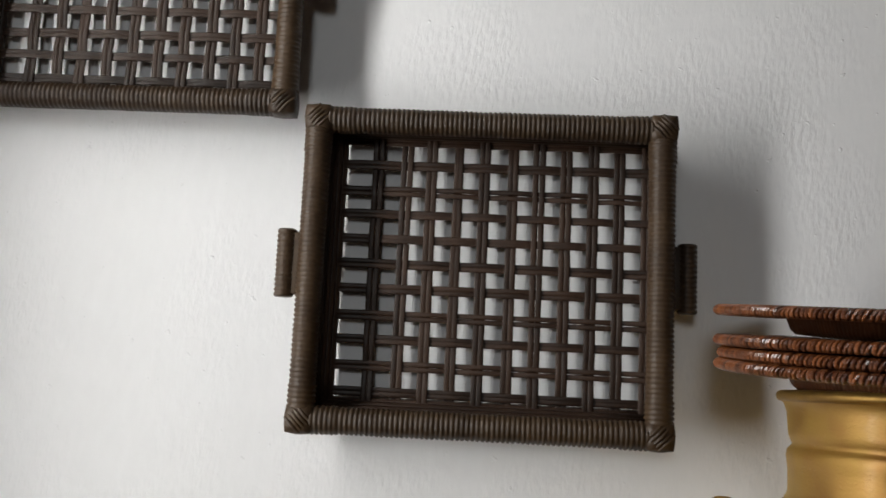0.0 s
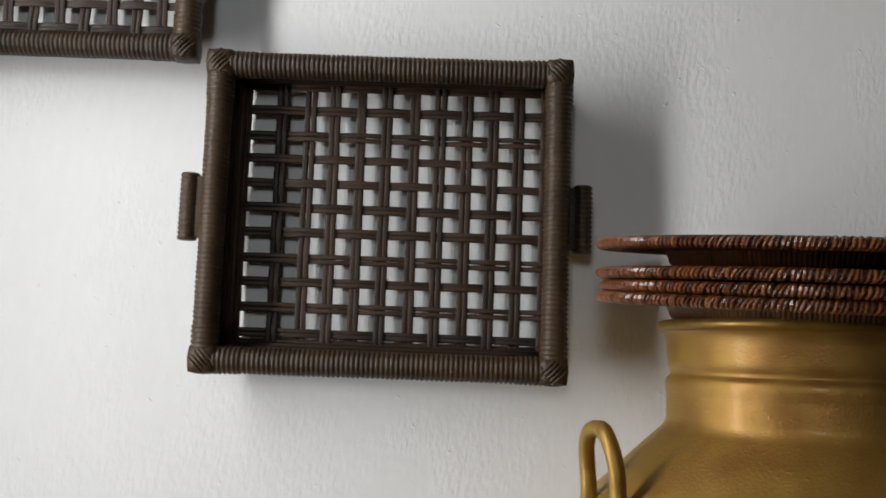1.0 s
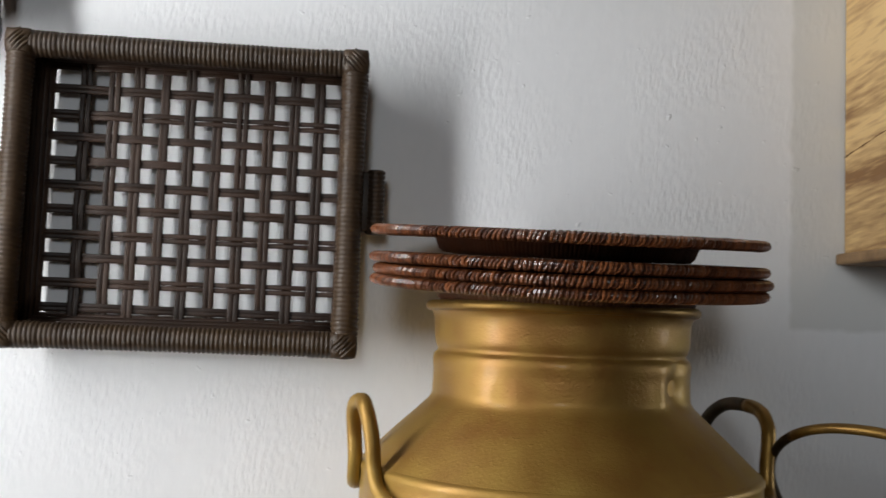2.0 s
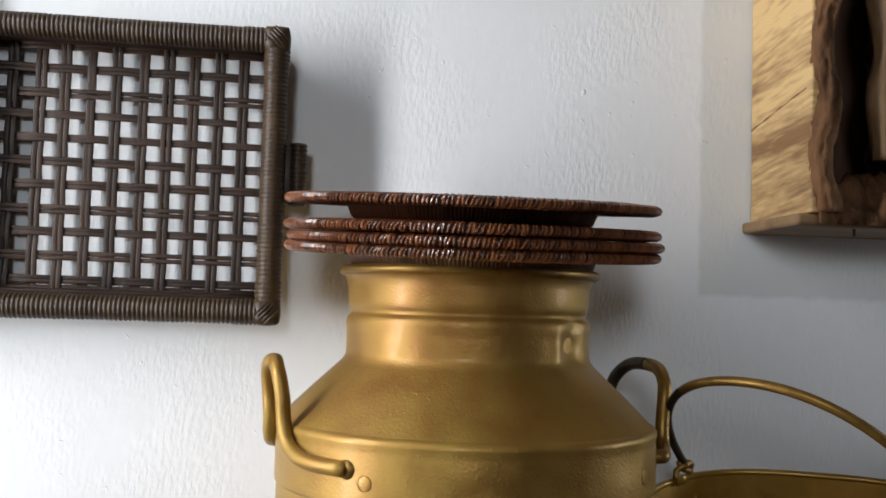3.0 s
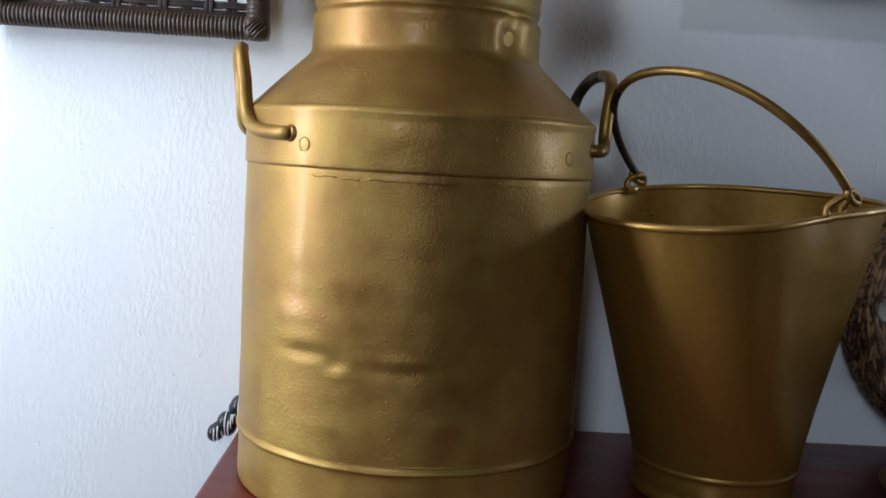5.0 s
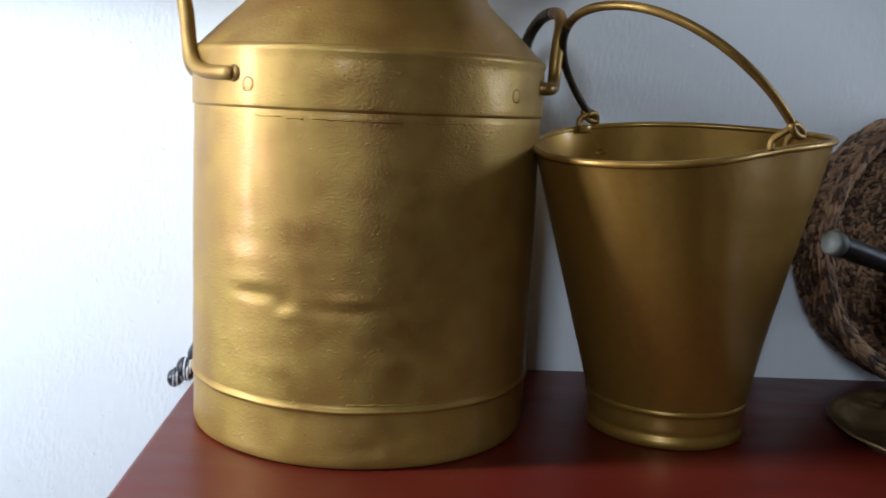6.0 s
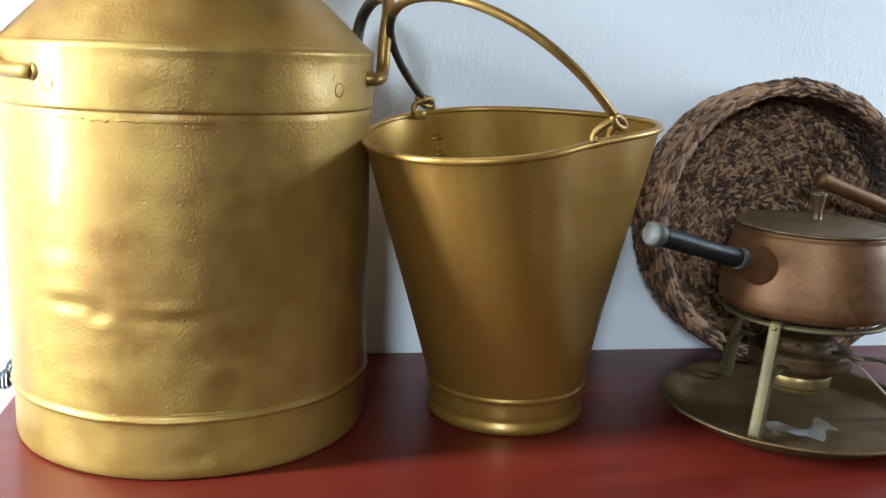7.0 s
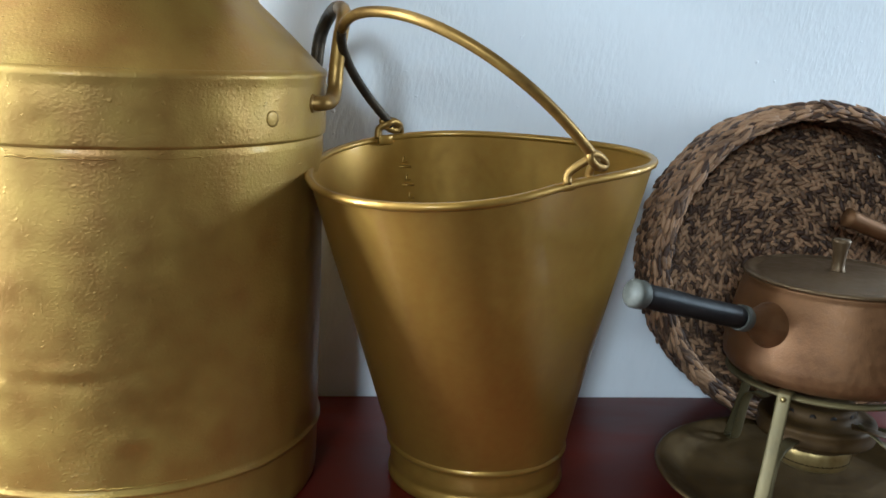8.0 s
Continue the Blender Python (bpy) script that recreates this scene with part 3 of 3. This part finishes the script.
def rattan_tray(x, z, label, seed):
    """x, z: the tray's lower left outer corner on the wall."""
    t = thing("rattan_tray", x + TW / 2, -0.003, z, label, "tray", "rattan trays on the wall")
    rng = random.Random(seed)
    w, r = TW / 2, TR
    x0, x1, z0, z1 = -w + r, w - r, r, TH - r
    y = -TD
    for p0, p1 in (((x0, y, z0), (x1, y, z0)), ((x0, y, z1), (x1, y, z1)), ((x0, y, z0), (x0, y, z1)), ((x1, y, z0), (x1, y, z1))):
        part("rim_bar", wrapped(p0, p1, TR, thick_ends=0.0007), M_RATTAN, t)
    # crossed bindings on the corners
    for cx, sx in ((x0, 1), (x1, -1)):
        for cz, sz in ((z0, 1), (z1, -1)):
            shapes = []
            for k in range(5):
                a = -0.0046 + k * 0.0023
                bow = 0.0128 - abs(a) * 0.35
                p0 = Vector((cx + sx * (a - 0.0062), y - 0.0098, cz + sz * (a + 0.0062)))
                p1 = Vector((cx + sx * (a + 0.0062), y - 0.0098, cz + sz * (a - 0.0062)))
                shapes.append(sweep(curve_points([p0, (p0 + p1) / 2 + Vector((0, 0.0098 - bow - 0.0008, 0)), p1], 5), 0.0015, 8))
            bm = bmesh.new()
            bmesh.ops.create_uvsphere(bm, u_segments=16, v_segments=10, radius=0.0134)
            for v in bm.verts:
                q = v.co
                m = max(abs(q.x), abs(q.y), abs(q.z)) / 0.0134
                v.co = Vector((cx, y, cz)) + q.lerp(q / max(m, 0.3) * 0.90, 0.62)
            me = bpy.data.meshes.new("b")
            bm.to_mesh(me)
            bm.free()
            ball = ([v.co.copy() for v in me.vertices], [tuple(p.vertices) for p in me.polygons])
            bpy.data.meshes.remove(me)
            part("corner_binding", join(ball, *shapes), M_RATTAN, t)
    # side walls: stacked reeds, leaning in from the rim to the smaller floor
    f0, f1, g0, g1 = -0.1285, 0.1425, 0.0270, 0.2600
    rim_box, floor_box = (x0, x1, z0, z1), (f0, f1, g0, g1)
    for k in range(6):
        f = k / 5
        bx = [p + (q - p) * f for p, q in zip(rim_box, floor_box)]
        yy = y + 0.008 + (-0.006 - y - 0.008) * f
        for a, b in (((bx[0], bx[2]), (bx[1], bx[2])), ((bx[0], bx[3]), (bx[1], bx[3])), ((bx[0], bx[2]), (bx[0], bx[3])), ((bx[1], bx[2]), (bx[1], bx[3]))):
            pts = [Vector((a[0], yy, a[1])).lerp(Vector((b[0], yy, b[1])), q / 8) + Vector((0, rng.uniform(-0.0005, 0.0005), 0)) for q in range(9)]
            part("wall_reed", sweep(pts, 0.0041, 8), M_REED, t)
    # floor weave: paired reeds over and under
    nx, nz = 12, 11
    px, pz = (0.1383 + 0.1193) / (nx - 1), (0.2550 - 0.0360) / (nz - 1)
    xs = [-0.1193 + i * px + (rng.uniform(-0.0011, 0.0011) if 0 < i < nx - 1 else 0) for i in range(nx)]
    zs = [0.0360 + i * pz + (rng.uniform(-0.0009, 0.0009) if 0 < i < nz - 1 else 0) for i in range(nz)]
    xs = xs[1:]
    fy, amp = -0.0085, 0.0012
    for i, cx in enumerate(xs):
        for s in (-1, 1):
            off = s * rng.uniform(0.0023, 0.0025)
            lean = rng.uniform(-0.0012, 0.0012)
            pts = []
            ends = [g0 - 0.004] + zs + [g1 + 0.004]
            for j, cz in enumerate(ends):
                up = 0 if j in (0, len(ends) - 1) else (1 if (i + j) % 2 else -1)
                pts.append((cx + off + lean * (cz - z0) / TH, fy - up * amp, cz))
            part("reed", sweep(curve_points(pts, 3), 0.002, flat=(0.0050, 0.0014), up=(0, -1, 0)), M_REED, t)
    for j, cz in enumerate(zs):
        for s in (-1, 1):
            off = s * rng.uniform(0.0019, 0.0021)
            lean = rng.uniform(-0.0012, 0.0012)
            pts = []
            ends = [f0 - 0.004] + xs + [f1 + 0.004]
            for i, cx in enumerate(ends):
                up = 0 if i in (0, len(ends) - 1) else (-1 if (i - 1 + j + 1) % 2 else 1)
                pts.append((cx, fy - up * amp, cz + off + lean * (cx - x0) / TW))
            part("reed", sweep(curve_points(pts, 3), 0.002, flat=(0.0043, 0.0014), up=(0, -1, 0)), M_REED, t)
    # grips on the two short sides
    for s in (-1, 1):
        zc = TH * 0.509
        xo = s * (w + 0.0113)
        bar = wrapped((xo, -0.030, zc - 0.0290), (xo, -0.030, zc + 0.0290), 0.0080, 0.0040)
        part("grip", bar, M_RATTAN, t)
        inner, outer = sorted((s * (w - 0.010), xo - s * 0.002))
        part("grip_web", box(inner, outer, -0.0345, -0.0255, zc - 0.0265, zc + 0.0265, 0.0015), M_RATTAN, t)


rattan_tray(-0.4723, 0.3920, "dark brown woven rattan tray hung on the white wall", 3)
rattan_tray(-0.7967, 0.6593, "dark brown woven rattan tray hung higher on the white wall", 5)


# ---------- carved wooden niche on the wall ----------
def rough_column(x, y, z0, z1, r, seed, amp, seg=28, rows=70, squash=1.0):
    verts, faces = [], []
    for k in range(rows + 1):
        z = z0 + (z1 - z0) * k / rows
        for i in range(seg):
            a = 2 * math.pi * i / seg
            p = Vector((math.cos(a) * 2.2, math.sin(a) * 2.2, z * 26 + seed * 7))
            q = r * (1 + amp * noise.noise(p) + amp * 0.7 * noise.noise(p * 2.7) + amp * 0.5 * noise.noise(p * 6.1))
            tw = 0.004 * math.sin(z * 60 + seed)
            verts.append((x + tw + q * math.cos(a), y + squash * q * math.sin(a), z))
    for k in range(rows):
        for i in range(seg):
            j = (i + 1) % seg
            faces.append((k * seg + i, k * seg + j, (k + 1) * seg + j, (k + 1) * seg + i))
    faces.append(tuple(range(seg))[::-1])
    faces.append(tuple(rows * seg + i for i in range(seg)))
    return verts, faces


def niche():
    t = thing("carved_wooden_niche", 0.317, -0.002, 0.497, "wall niche of pale sawn wood with carved bark front", "wall carving")
    h = 0.46
    part("side_board", box(0.0, 0.022, -0.122, 0.0, 0.0115, h, 0.002), M_WOOD, t, smooth=False)
    part("side_board", box(0.30, 0.322, -0.122, 0.0, 0.0115, h, 0.002), M_WOOD, t, smooth=False)
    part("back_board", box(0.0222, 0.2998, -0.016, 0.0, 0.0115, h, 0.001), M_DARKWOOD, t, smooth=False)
    part("bottom_board", box(-0.0095, 0.332, -0.116, 0.0, 0.0, 0.0113, 0.003), M_SILL, t, smooth=False)
    part("top_board", box(-0.0095, 0.332, -0.128, 0.0, h + 0.0002, h + 0.012, 0.003), M_WOOD, t, smooth=False)
    part("bark_edge", rough_column(0.0115, -0.125, 0.0116, h, 0.0098, 1, 0.45, rows=110), M_BARK, t, "dark knotty bark edge")
    part("bark_edge", rough_column(0.310, -0.125, 0.0116, h, 0.0098, 9, 0.45, rows=110), M_BARK, t)
    part("stripped_post", rough_column(0.077, -0.112, 0.064, h, 0.0125, 4, 0.16), M_STRIPPED, t, "pale stripped wooden post")
    part("bark_post", rough_column(0.123, -0.105, 0.03, h, 0.026, 6, 0.28, rows=100), M_BARK, t)
    part("stripped_post", rough_column(0.168, -0.110, 0.05, h, 0.012, 14, 0.2), M_STRIPPED, t)
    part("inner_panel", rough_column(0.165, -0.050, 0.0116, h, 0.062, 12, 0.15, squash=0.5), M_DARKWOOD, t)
    # carved sill
    rows, cols, verts, faces = 14, 90, [], []
    for i in range(cols + 1):
        x = 0.004 + 0.314 * i / cols
        for k in range(rows + 1):
            a = math.pi * k / rows * 0.95
            p = Vector((x * 60, a * 2.2, 3))
            r = 0.027 * (1 + 0.35 * noise.noise(p) + 0.25 * noise.noise(p * 2.6))
            verts.append((x, -0.100 - r * math.cos(a), 0.001 + max(0.0, r * 1.7 * math.sin(a))))
    for i in range(cols):
        for k in range(rows):
            q = i * (rows + 1) + k
            faces.append((q, q + rows + 1, q + rows + 2, q + 1))
    part("carved_sill", (verts, faces), M_BARK, t)
    for z0, z1, y0, y1 in ((0.108, 0.128, -0.001, -0.112), (0.262, 0.276, -0.040, -0.118)):
        pts = [Vector((0.0001, y0 + (y1 - y0) * q / 12, z0 + (z1 - z0) * q / 12 + 0.0010 * noise.noise(Vector((q * 0.9, z0 * 40, 0))))) for q in range(13)]
        part("crack", sweep(pts, lambda i: 0.0006 + 0.0003 * math.sin(i * 2.1), 6), M_BARK, t)
    for x in (0.055, 0.145):
        part("nail", sweep([(x, -0.10, 0.0), (x, -0.10, -0.007)], 0.0013, 6), M_IRON, t)


niche()


# ---------- braided basket leaning on the wall ----------
def lobe(c, along, up, a, b):
    """A plump leaf-shaped strand piece, 8 sides."""
    along, up = along.normalized(), up.normalized()
    side = along.cross(up).normalized()
    verts = [c - along * a]
    for f, g in ((-0.55, 0.75), (0.1, 1.0), (0.65, 0.65)):
        for k in range(6):
            q = math.pi * k / 3
            verts.append(c + along * (a * f) + side * (b * g * math.cos(q)) + up * (b * g * 0.8 * math.sin(q)))
    verts.append(c + along * a)
    faces = [(0, 1 + (k + 1) % 6, 1 + k) for k in range(6)]
    for r in range(2):
        o = 1 + 6 * r
        faces += [(o + k, o + (k + 1) % 6, o + 6 + (k + 1) % 6, o + 6 + k) for k in range(6)]
    faces += [(13 + k, 13 + (k + 1) % 6, 19) for k in range(6)]
    return verts, faces


def braid_ring(radius, depth, face, size, rng, slant=0.65, long=1.0):
    """A ring of braided strands about the y axis. face: direction in which the braid looks, as (radial, towards the room)."""
    out = []
    n = max(6, int(2 * math.pi * radius / (size * 1.05)))
    for i in range(n):
        a = 2 * math.pi * (i + rng.uniform(-0.15, 0.15)) / n
        rad = Vector((math.cos(a), 0, math.sin(a)))
        tan = Vector((-math.sin(a), 0, math.cos(a)))
        up = rad * face[0] + Vector((0, -1, 0)) * face[1]
        across = tan.cross(up).normalized()
        for s in (-1, 1):
            c = rad * radius + Vector((0, -depth, 0)) + across * (s * size * 0.26) + tan * (s * size * 0.25) + up * rng.uniform(-0.0010, 0.0014)
            d = tan + across * (s * rng.uniform(slant - 0.35, slant + 0.3)) + up * rng.uniform(-0.14, 0.14)
            out.append(lobe(c, d, up, long * size * rng.uniform(0.65, 1.05), size * rng.uniform(0.26, 0.42)))
    return out


def basket():
    t = thing("braided_basket", 0.596, -0.040, 0.000, "round brown braided seagrass basket leaning against the wall", "basket")
    t.matrix_world = t.matrix_world @ Matrix.Rotation(radians(-5), 4, "X") @ Matrix.Translation((0, 0, 0.1560 * U))
    rng = random.Random(21)
    floor = []
    for k in range(19):
        floor += braid_ring(0.005 + k * 0.0072, 0.0020 * math.sin(k * 2.0), (0.0, 1.0), 0.0073, rng)
    part("coiled_floor", join(*floor), M_STRAW, t, "coiled braid in mixed browns")
    wall = []
    for k in range(8):
        wall += braid_ring(0.1440 + 0.0005 * k, 0.002 + k * 0.0083, (1.0, 0.15), 0.0084, rng)
    part("coiled_wall", join(*wall), M_STRAW, t)
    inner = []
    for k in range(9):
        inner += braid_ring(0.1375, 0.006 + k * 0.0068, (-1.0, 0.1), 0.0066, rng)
    # inner wall takes the darkened straw: shade below the rim, as colour
    part("inner_wall", join(*inner), M_STRAW_SHADED, t, "same braid, shade inside the basket put into its colour")
    rim = []
    for r, d, s in ((0.1372, 0.0665, 0.0068), (0.1403, 0.0694, 0.0070), (0.1437, 0.0700, 0.0070), (0.1468, 0.0675, 0.0068)):
        rim += braid_ring(r, d, (0.25, 1.0), s, rng, 0.12, 1.7)
    part("braided_rim", join(*rim), M_STRAW, t)
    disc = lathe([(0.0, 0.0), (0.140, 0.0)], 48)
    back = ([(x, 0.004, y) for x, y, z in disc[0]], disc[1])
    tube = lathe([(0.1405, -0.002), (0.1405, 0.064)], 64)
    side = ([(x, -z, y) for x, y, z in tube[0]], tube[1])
    # backing in the darkened straw, so gaps between strands look shaded
    part("core", join(back, side), M_STRAW_SHADED, t)


basket()


# ---------- fondue set ----------
FON = (0.548, -0.2185)


def fondue():
    t = thing("fondue_set", FON[0], FON[1], 0, "small copper fondue pot on a brass stand with burner and dish", "fondue set")
    dish = [(0.0, 0.004), (0.09, 0.004), (0.094, 0.0), (0.098, 0.003), (0.112, 0.0125), (0.1205, 0.0155), (0.1225, 0.0175), (0.1205, 0.0185), (0.112, 0.0150),
            (0.097, 0.0060), (0.0, 0.0060)]
    
    def rippled(r, z, a):
        fade = max(0.0, min(1.0, (r - 0.02) / 0.05)) * (1 if r < 0.097 else 0.4)
        return r, z + 0.0006 * fade * math.sin(a * 9 + 1.5 * math.sin(a * 2))
    part("dish", lathe(dense(dish, 0.006), 144, rippled), M_DISH, t)
    ring = [(0.0700 + 0.0045 * math.cos(q), 0.1045 + 0.0022 * math.sin(q)) for q in [2 * math.pi * k / 12 for k in range(12)]]
    stand = part("stand_ring", lathe(ring, 72, closed=True), M_LEG, t)
    for deg in (222, 345, 105):
        a = radians(deg)
        d = Vector((math.cos(a), math.sin(a), 0))
        line = [d * 0.068 + Vector((0, 0, 0.1072)), d * 0.0755 + Vector((0, 0, 0.1070)), d * 0.0775 + Vector((0, 0, 0.100)), d * 0.090 + Vector((0, 0, 0.050)),
                d * 0.1005 + Vector((0, 0, 0.0145)), d * 0.0995 + Vector((0, 0, 0.0115)), d * 0.095 + Vector((0, 0, 0.0105)), d * 0.091 + Vector((0, 0, 0.016)),
                d * 0.080 + Vector((0, 0, 0.058)), d * 0.046 + Vector((0, 0, 0.062))]
        leg = part("stand_leg", sweep(curve_points(line, 4), 0.004, flat=(0.0105, 0.0022), up=Vector((0, 0, 1)).cross(d).cross(Vector((0, 0, 1))) + Vector((0, 0, 0.3))), M_LEG, t)
        q = d * 0.0768 + Vector((0, 0, 0.1035))
        part("rivet", sweep([q, q + d * 0.0025], 0.002, 8), M_BRASS, leg)
    burner = [(0.0, 0.034), (0.026, 0.034), (0.029, 0.037), (0.0295, 0.052), (0.031, 0.0545), (0.0445, 0.056), (0.0455, 0.0585), (0.0445, 0.066), (0.0455, 0.068),
              (0.0445, 0.0705), (0.030, 0.0725), (0.0285, 0.082), (0.0, 0.083)]
    b = part("burner", lathe(dense(burner, 0.006), 64), M_BRASS_DARK, t, "brass spirit burner")
    base = [(0.0, 0.031), (0.0255, 0.031), (0.0285, 0.0335), (0.0298, 0.044), (0.0290, 0.0515), (0.0, 0.052)]
    part("burner_cup", lathe(base, 48), M_BRASS, b, "polished brass cup")
    for deg in (200, 235, 265, 300, 330):
        a = radians(deg)
        d = Vector((math.cos(a), math.sin(a), 0))
        part("air_hole", sweep([d * 0.0282 + Vector((0, 0, 0.0775)), d * 0.0292 + Vector((0, 0, 0.0775))], 0.0026, 10), M_BLACK, b)
    lever = [(0.012, -0.040, 0.079), (0.028, -0.056, 0.066), (0.046, -0.072, 0.045), (0.048, -0.074, 0.0425)]
    part("regulating_lever", sweep(lever, 0.002, flat=(0.0052, 0.0014), up=(0, 0, 1)), M_LEG, b)
    part("damper", sweep([(0.006, -0.040, 0.0775), (0.03, -0.052, 0.074)], 0.002, flat=(0.012, 0.0014), up=(0, 0, 1)), M_BRASS_DARK, b)
    body = [(0.0, 0.1080), (0.066, 0.1080), (0.0735, 0.1105), (0.0775, 0.1160), (0.0785, 0.124), (0.0768, 0.140), (0.0715, 0.168), (0.0680, 0.1800), (0.0688, 0.1818),
            (0.0682, 0.1830), (0.065, 0.1830), (0.068, 0.168), (0.074, 0.130), (0.0, 0.112)]
    pot = part("pot", lathe(dense(body, 0.004), 96), M_COPPER, t, "tarnished copper pot")
    lid = [(0.0640, 0.1832), (0.0685, 0.1833), (0.0698, 0.1845), (0.0690, 0.1860), (0.064, 0.1866), (0.0605, 0.1850), (0.055, 0.1862), (0.030, 0.1885), (0.0, 0.1892)]
    part("lid", lathe(dense(lid, 0.004), 96), M_LID, pot, "dull copper lid")
    knob = [(0.0, 0.1885), (0.0066, 0.1885), (0.0052, 0.1905), (0.0048, 0.1960), (0.0054, 0.2040), (0.0070, 0.2110), (0.0073, 0.2128), (0.0062, 0.2140), (0.0, 0.2142)]
    part("lid_knob", lathe(knob, 24), M_LID, pot)
    o = Vector((FON[0], FON[1], 0))
    tip, fer = Vector((0.3536, -0.317, 0.1950)) - o, Vector((0.4546, -0.264, 0.1632)) - o
    d = (tip - fer).normalized()
    sock = [fer - d * 0.052, fer - d * 0.034, fer - d * 0.022, fer - d * 0.010, fer]
    rad = [0.0215, 0.0185, 0.0125, 0.0078, 0.0068]
    handle = part("handle_socket", sweep(sock, lambda i: rad[i], 20), M_COPPER, t)
    part("grip", sweep([fer.lerp(tip, f) for f in np.linspace(0.02, 0.97, 12)], lambda i: 0.0082 + 0.0003 * math.sin(i), 20), M_BLACK, handle, "black turned handle")
    part("ferrule", sweep([fer - d * 0.004, fer - d * 0.003, fer + d * 0.004, fer + d * 0.005], lambda i: (0.0088, 0.0096, 0.0096, 0.0088)[i], 20), M_CAP, handle)
    part("end_cap", sweep([tip - d * 0.010, tip - d * 0.008, tip - d * 0.001, tip + d * 0.001], lambda i: (0.0086, 0.0098, 0.0098, 0.0080)[i], 20), M_CAP, handle)


fondue()


def ladle():
    """Only its handle is seen, reaching from beyond the pot."""
    t = thing("copper_ladle", 0.640, -0.105, 0, "copper ladle propped beside the basket", "ladle")
    line = [(-0.034, -0.015, 0.2140), (-0.006, -0.0155, 0.2035), (0.06, -0.018, 0.1790), (0.15, -0.022, 0.138), (0.205, -0.025, 0.085), (0.210, -0.026, 0.040)]
    part("handle", sweep(curve_points(line, 6), lambda i: 0.0085 - 0.0001 * i, 14), M_COPPER, t)
    bowl = lathe([(0.012, 0.0), (0.028, 0.008), (0.036, 0.026), (0.037, 0.042), (0.035, 0.042), (0.033, 0.026), (0.026, 0.010), (0.0, 0.003)], 40)
    part("bowl", ([(x + 0.245, y - 0.09, z) for x, y, z in bowl[0]], bowl[1]), M_COPPER, t)


ladle()


def film_scrap():
    t = thing("plastic_scrap", 0.500, -0.285, 0.010, "crumpled clear plastic film scrap lying on the brass dish", "plastic wrap")
    verts, faces, nx, ny = [], [], 22, 9
    for i in range(nx + 1):
        for j in range(ny + 1):
            x, y = (i / nx - 0.5) * 0.062, (j / ny - 0.5) * 0.022
            p = Vector((x * 60, y * 60, 2))
            z = 0.004 + 0.005 * abs(noise.noise(p)) + 0.003 * abs(noise.noise(p * 2.3))
            verts.append((x + 0.02 + 0.004 * noise.noise(p + Vector((5, 0, 0))), y + 0.012 * math.sin(i * 0.4) + 0.004 * noise.noise(p + Vector((0, 7, 0))), z))
    for i in range(nx):
        for j in range(ny):
            a = i * (ny + 1) + j
            faces.append((a, a + ny + 1, a + ny + 2, a + 1))
    part("film", (verts, faces), M_FILM, t, smooth=False)


film_scrap()


def spotted_ornament():
    t = thing("spotted_ornament", -0.150, -0.030, 0.0, "black and white beaded ornament at the table's edge", "ornament")
    rng = random.Random(4)
    line = curve_points([(-0.051, 0, -0.011), (-0.036, 0, -0.003), (-0.026, 0, 0.013), (0.0, 0, 0.020)], 4)
    for k, c in enumerate(line):
        size = rng.uniform(0.0085, 0.0125)
        c = c + Vector((0, 0, rng.uniform(-0.004, 0.004)))
        bm = bmesh.new()
        bmesh.ops.create_uvsphere(bm, u_segments=12, v_segments=8, radius=size)
        for v in bm.verts:
            v.co = c + Vector((v.co.x * 0.75, v.co.y, v.co.z))
        bead = part("bead", bm, M_SPOT, t)
        band = [c + Vector((0.0015, math.cos(q) * size, math.sin(q) * size)) for q in np.linspace(0, 2 * math.pi, 15)[:-1]]
        part("white_band", sweep(band, 0.0009, 6, closed=True), M_SPOT_W, bead)
    part("cord", sweep(line, 0.004, 8), M_SPOT, t)
    part("base", lathe([(0.0, 0.0), (0.018, 0.0), (0.019, 0.004), (0.014, 0.018), (0.0, 0.024)], 24), M_SPOT, t)


spotted_ornament()
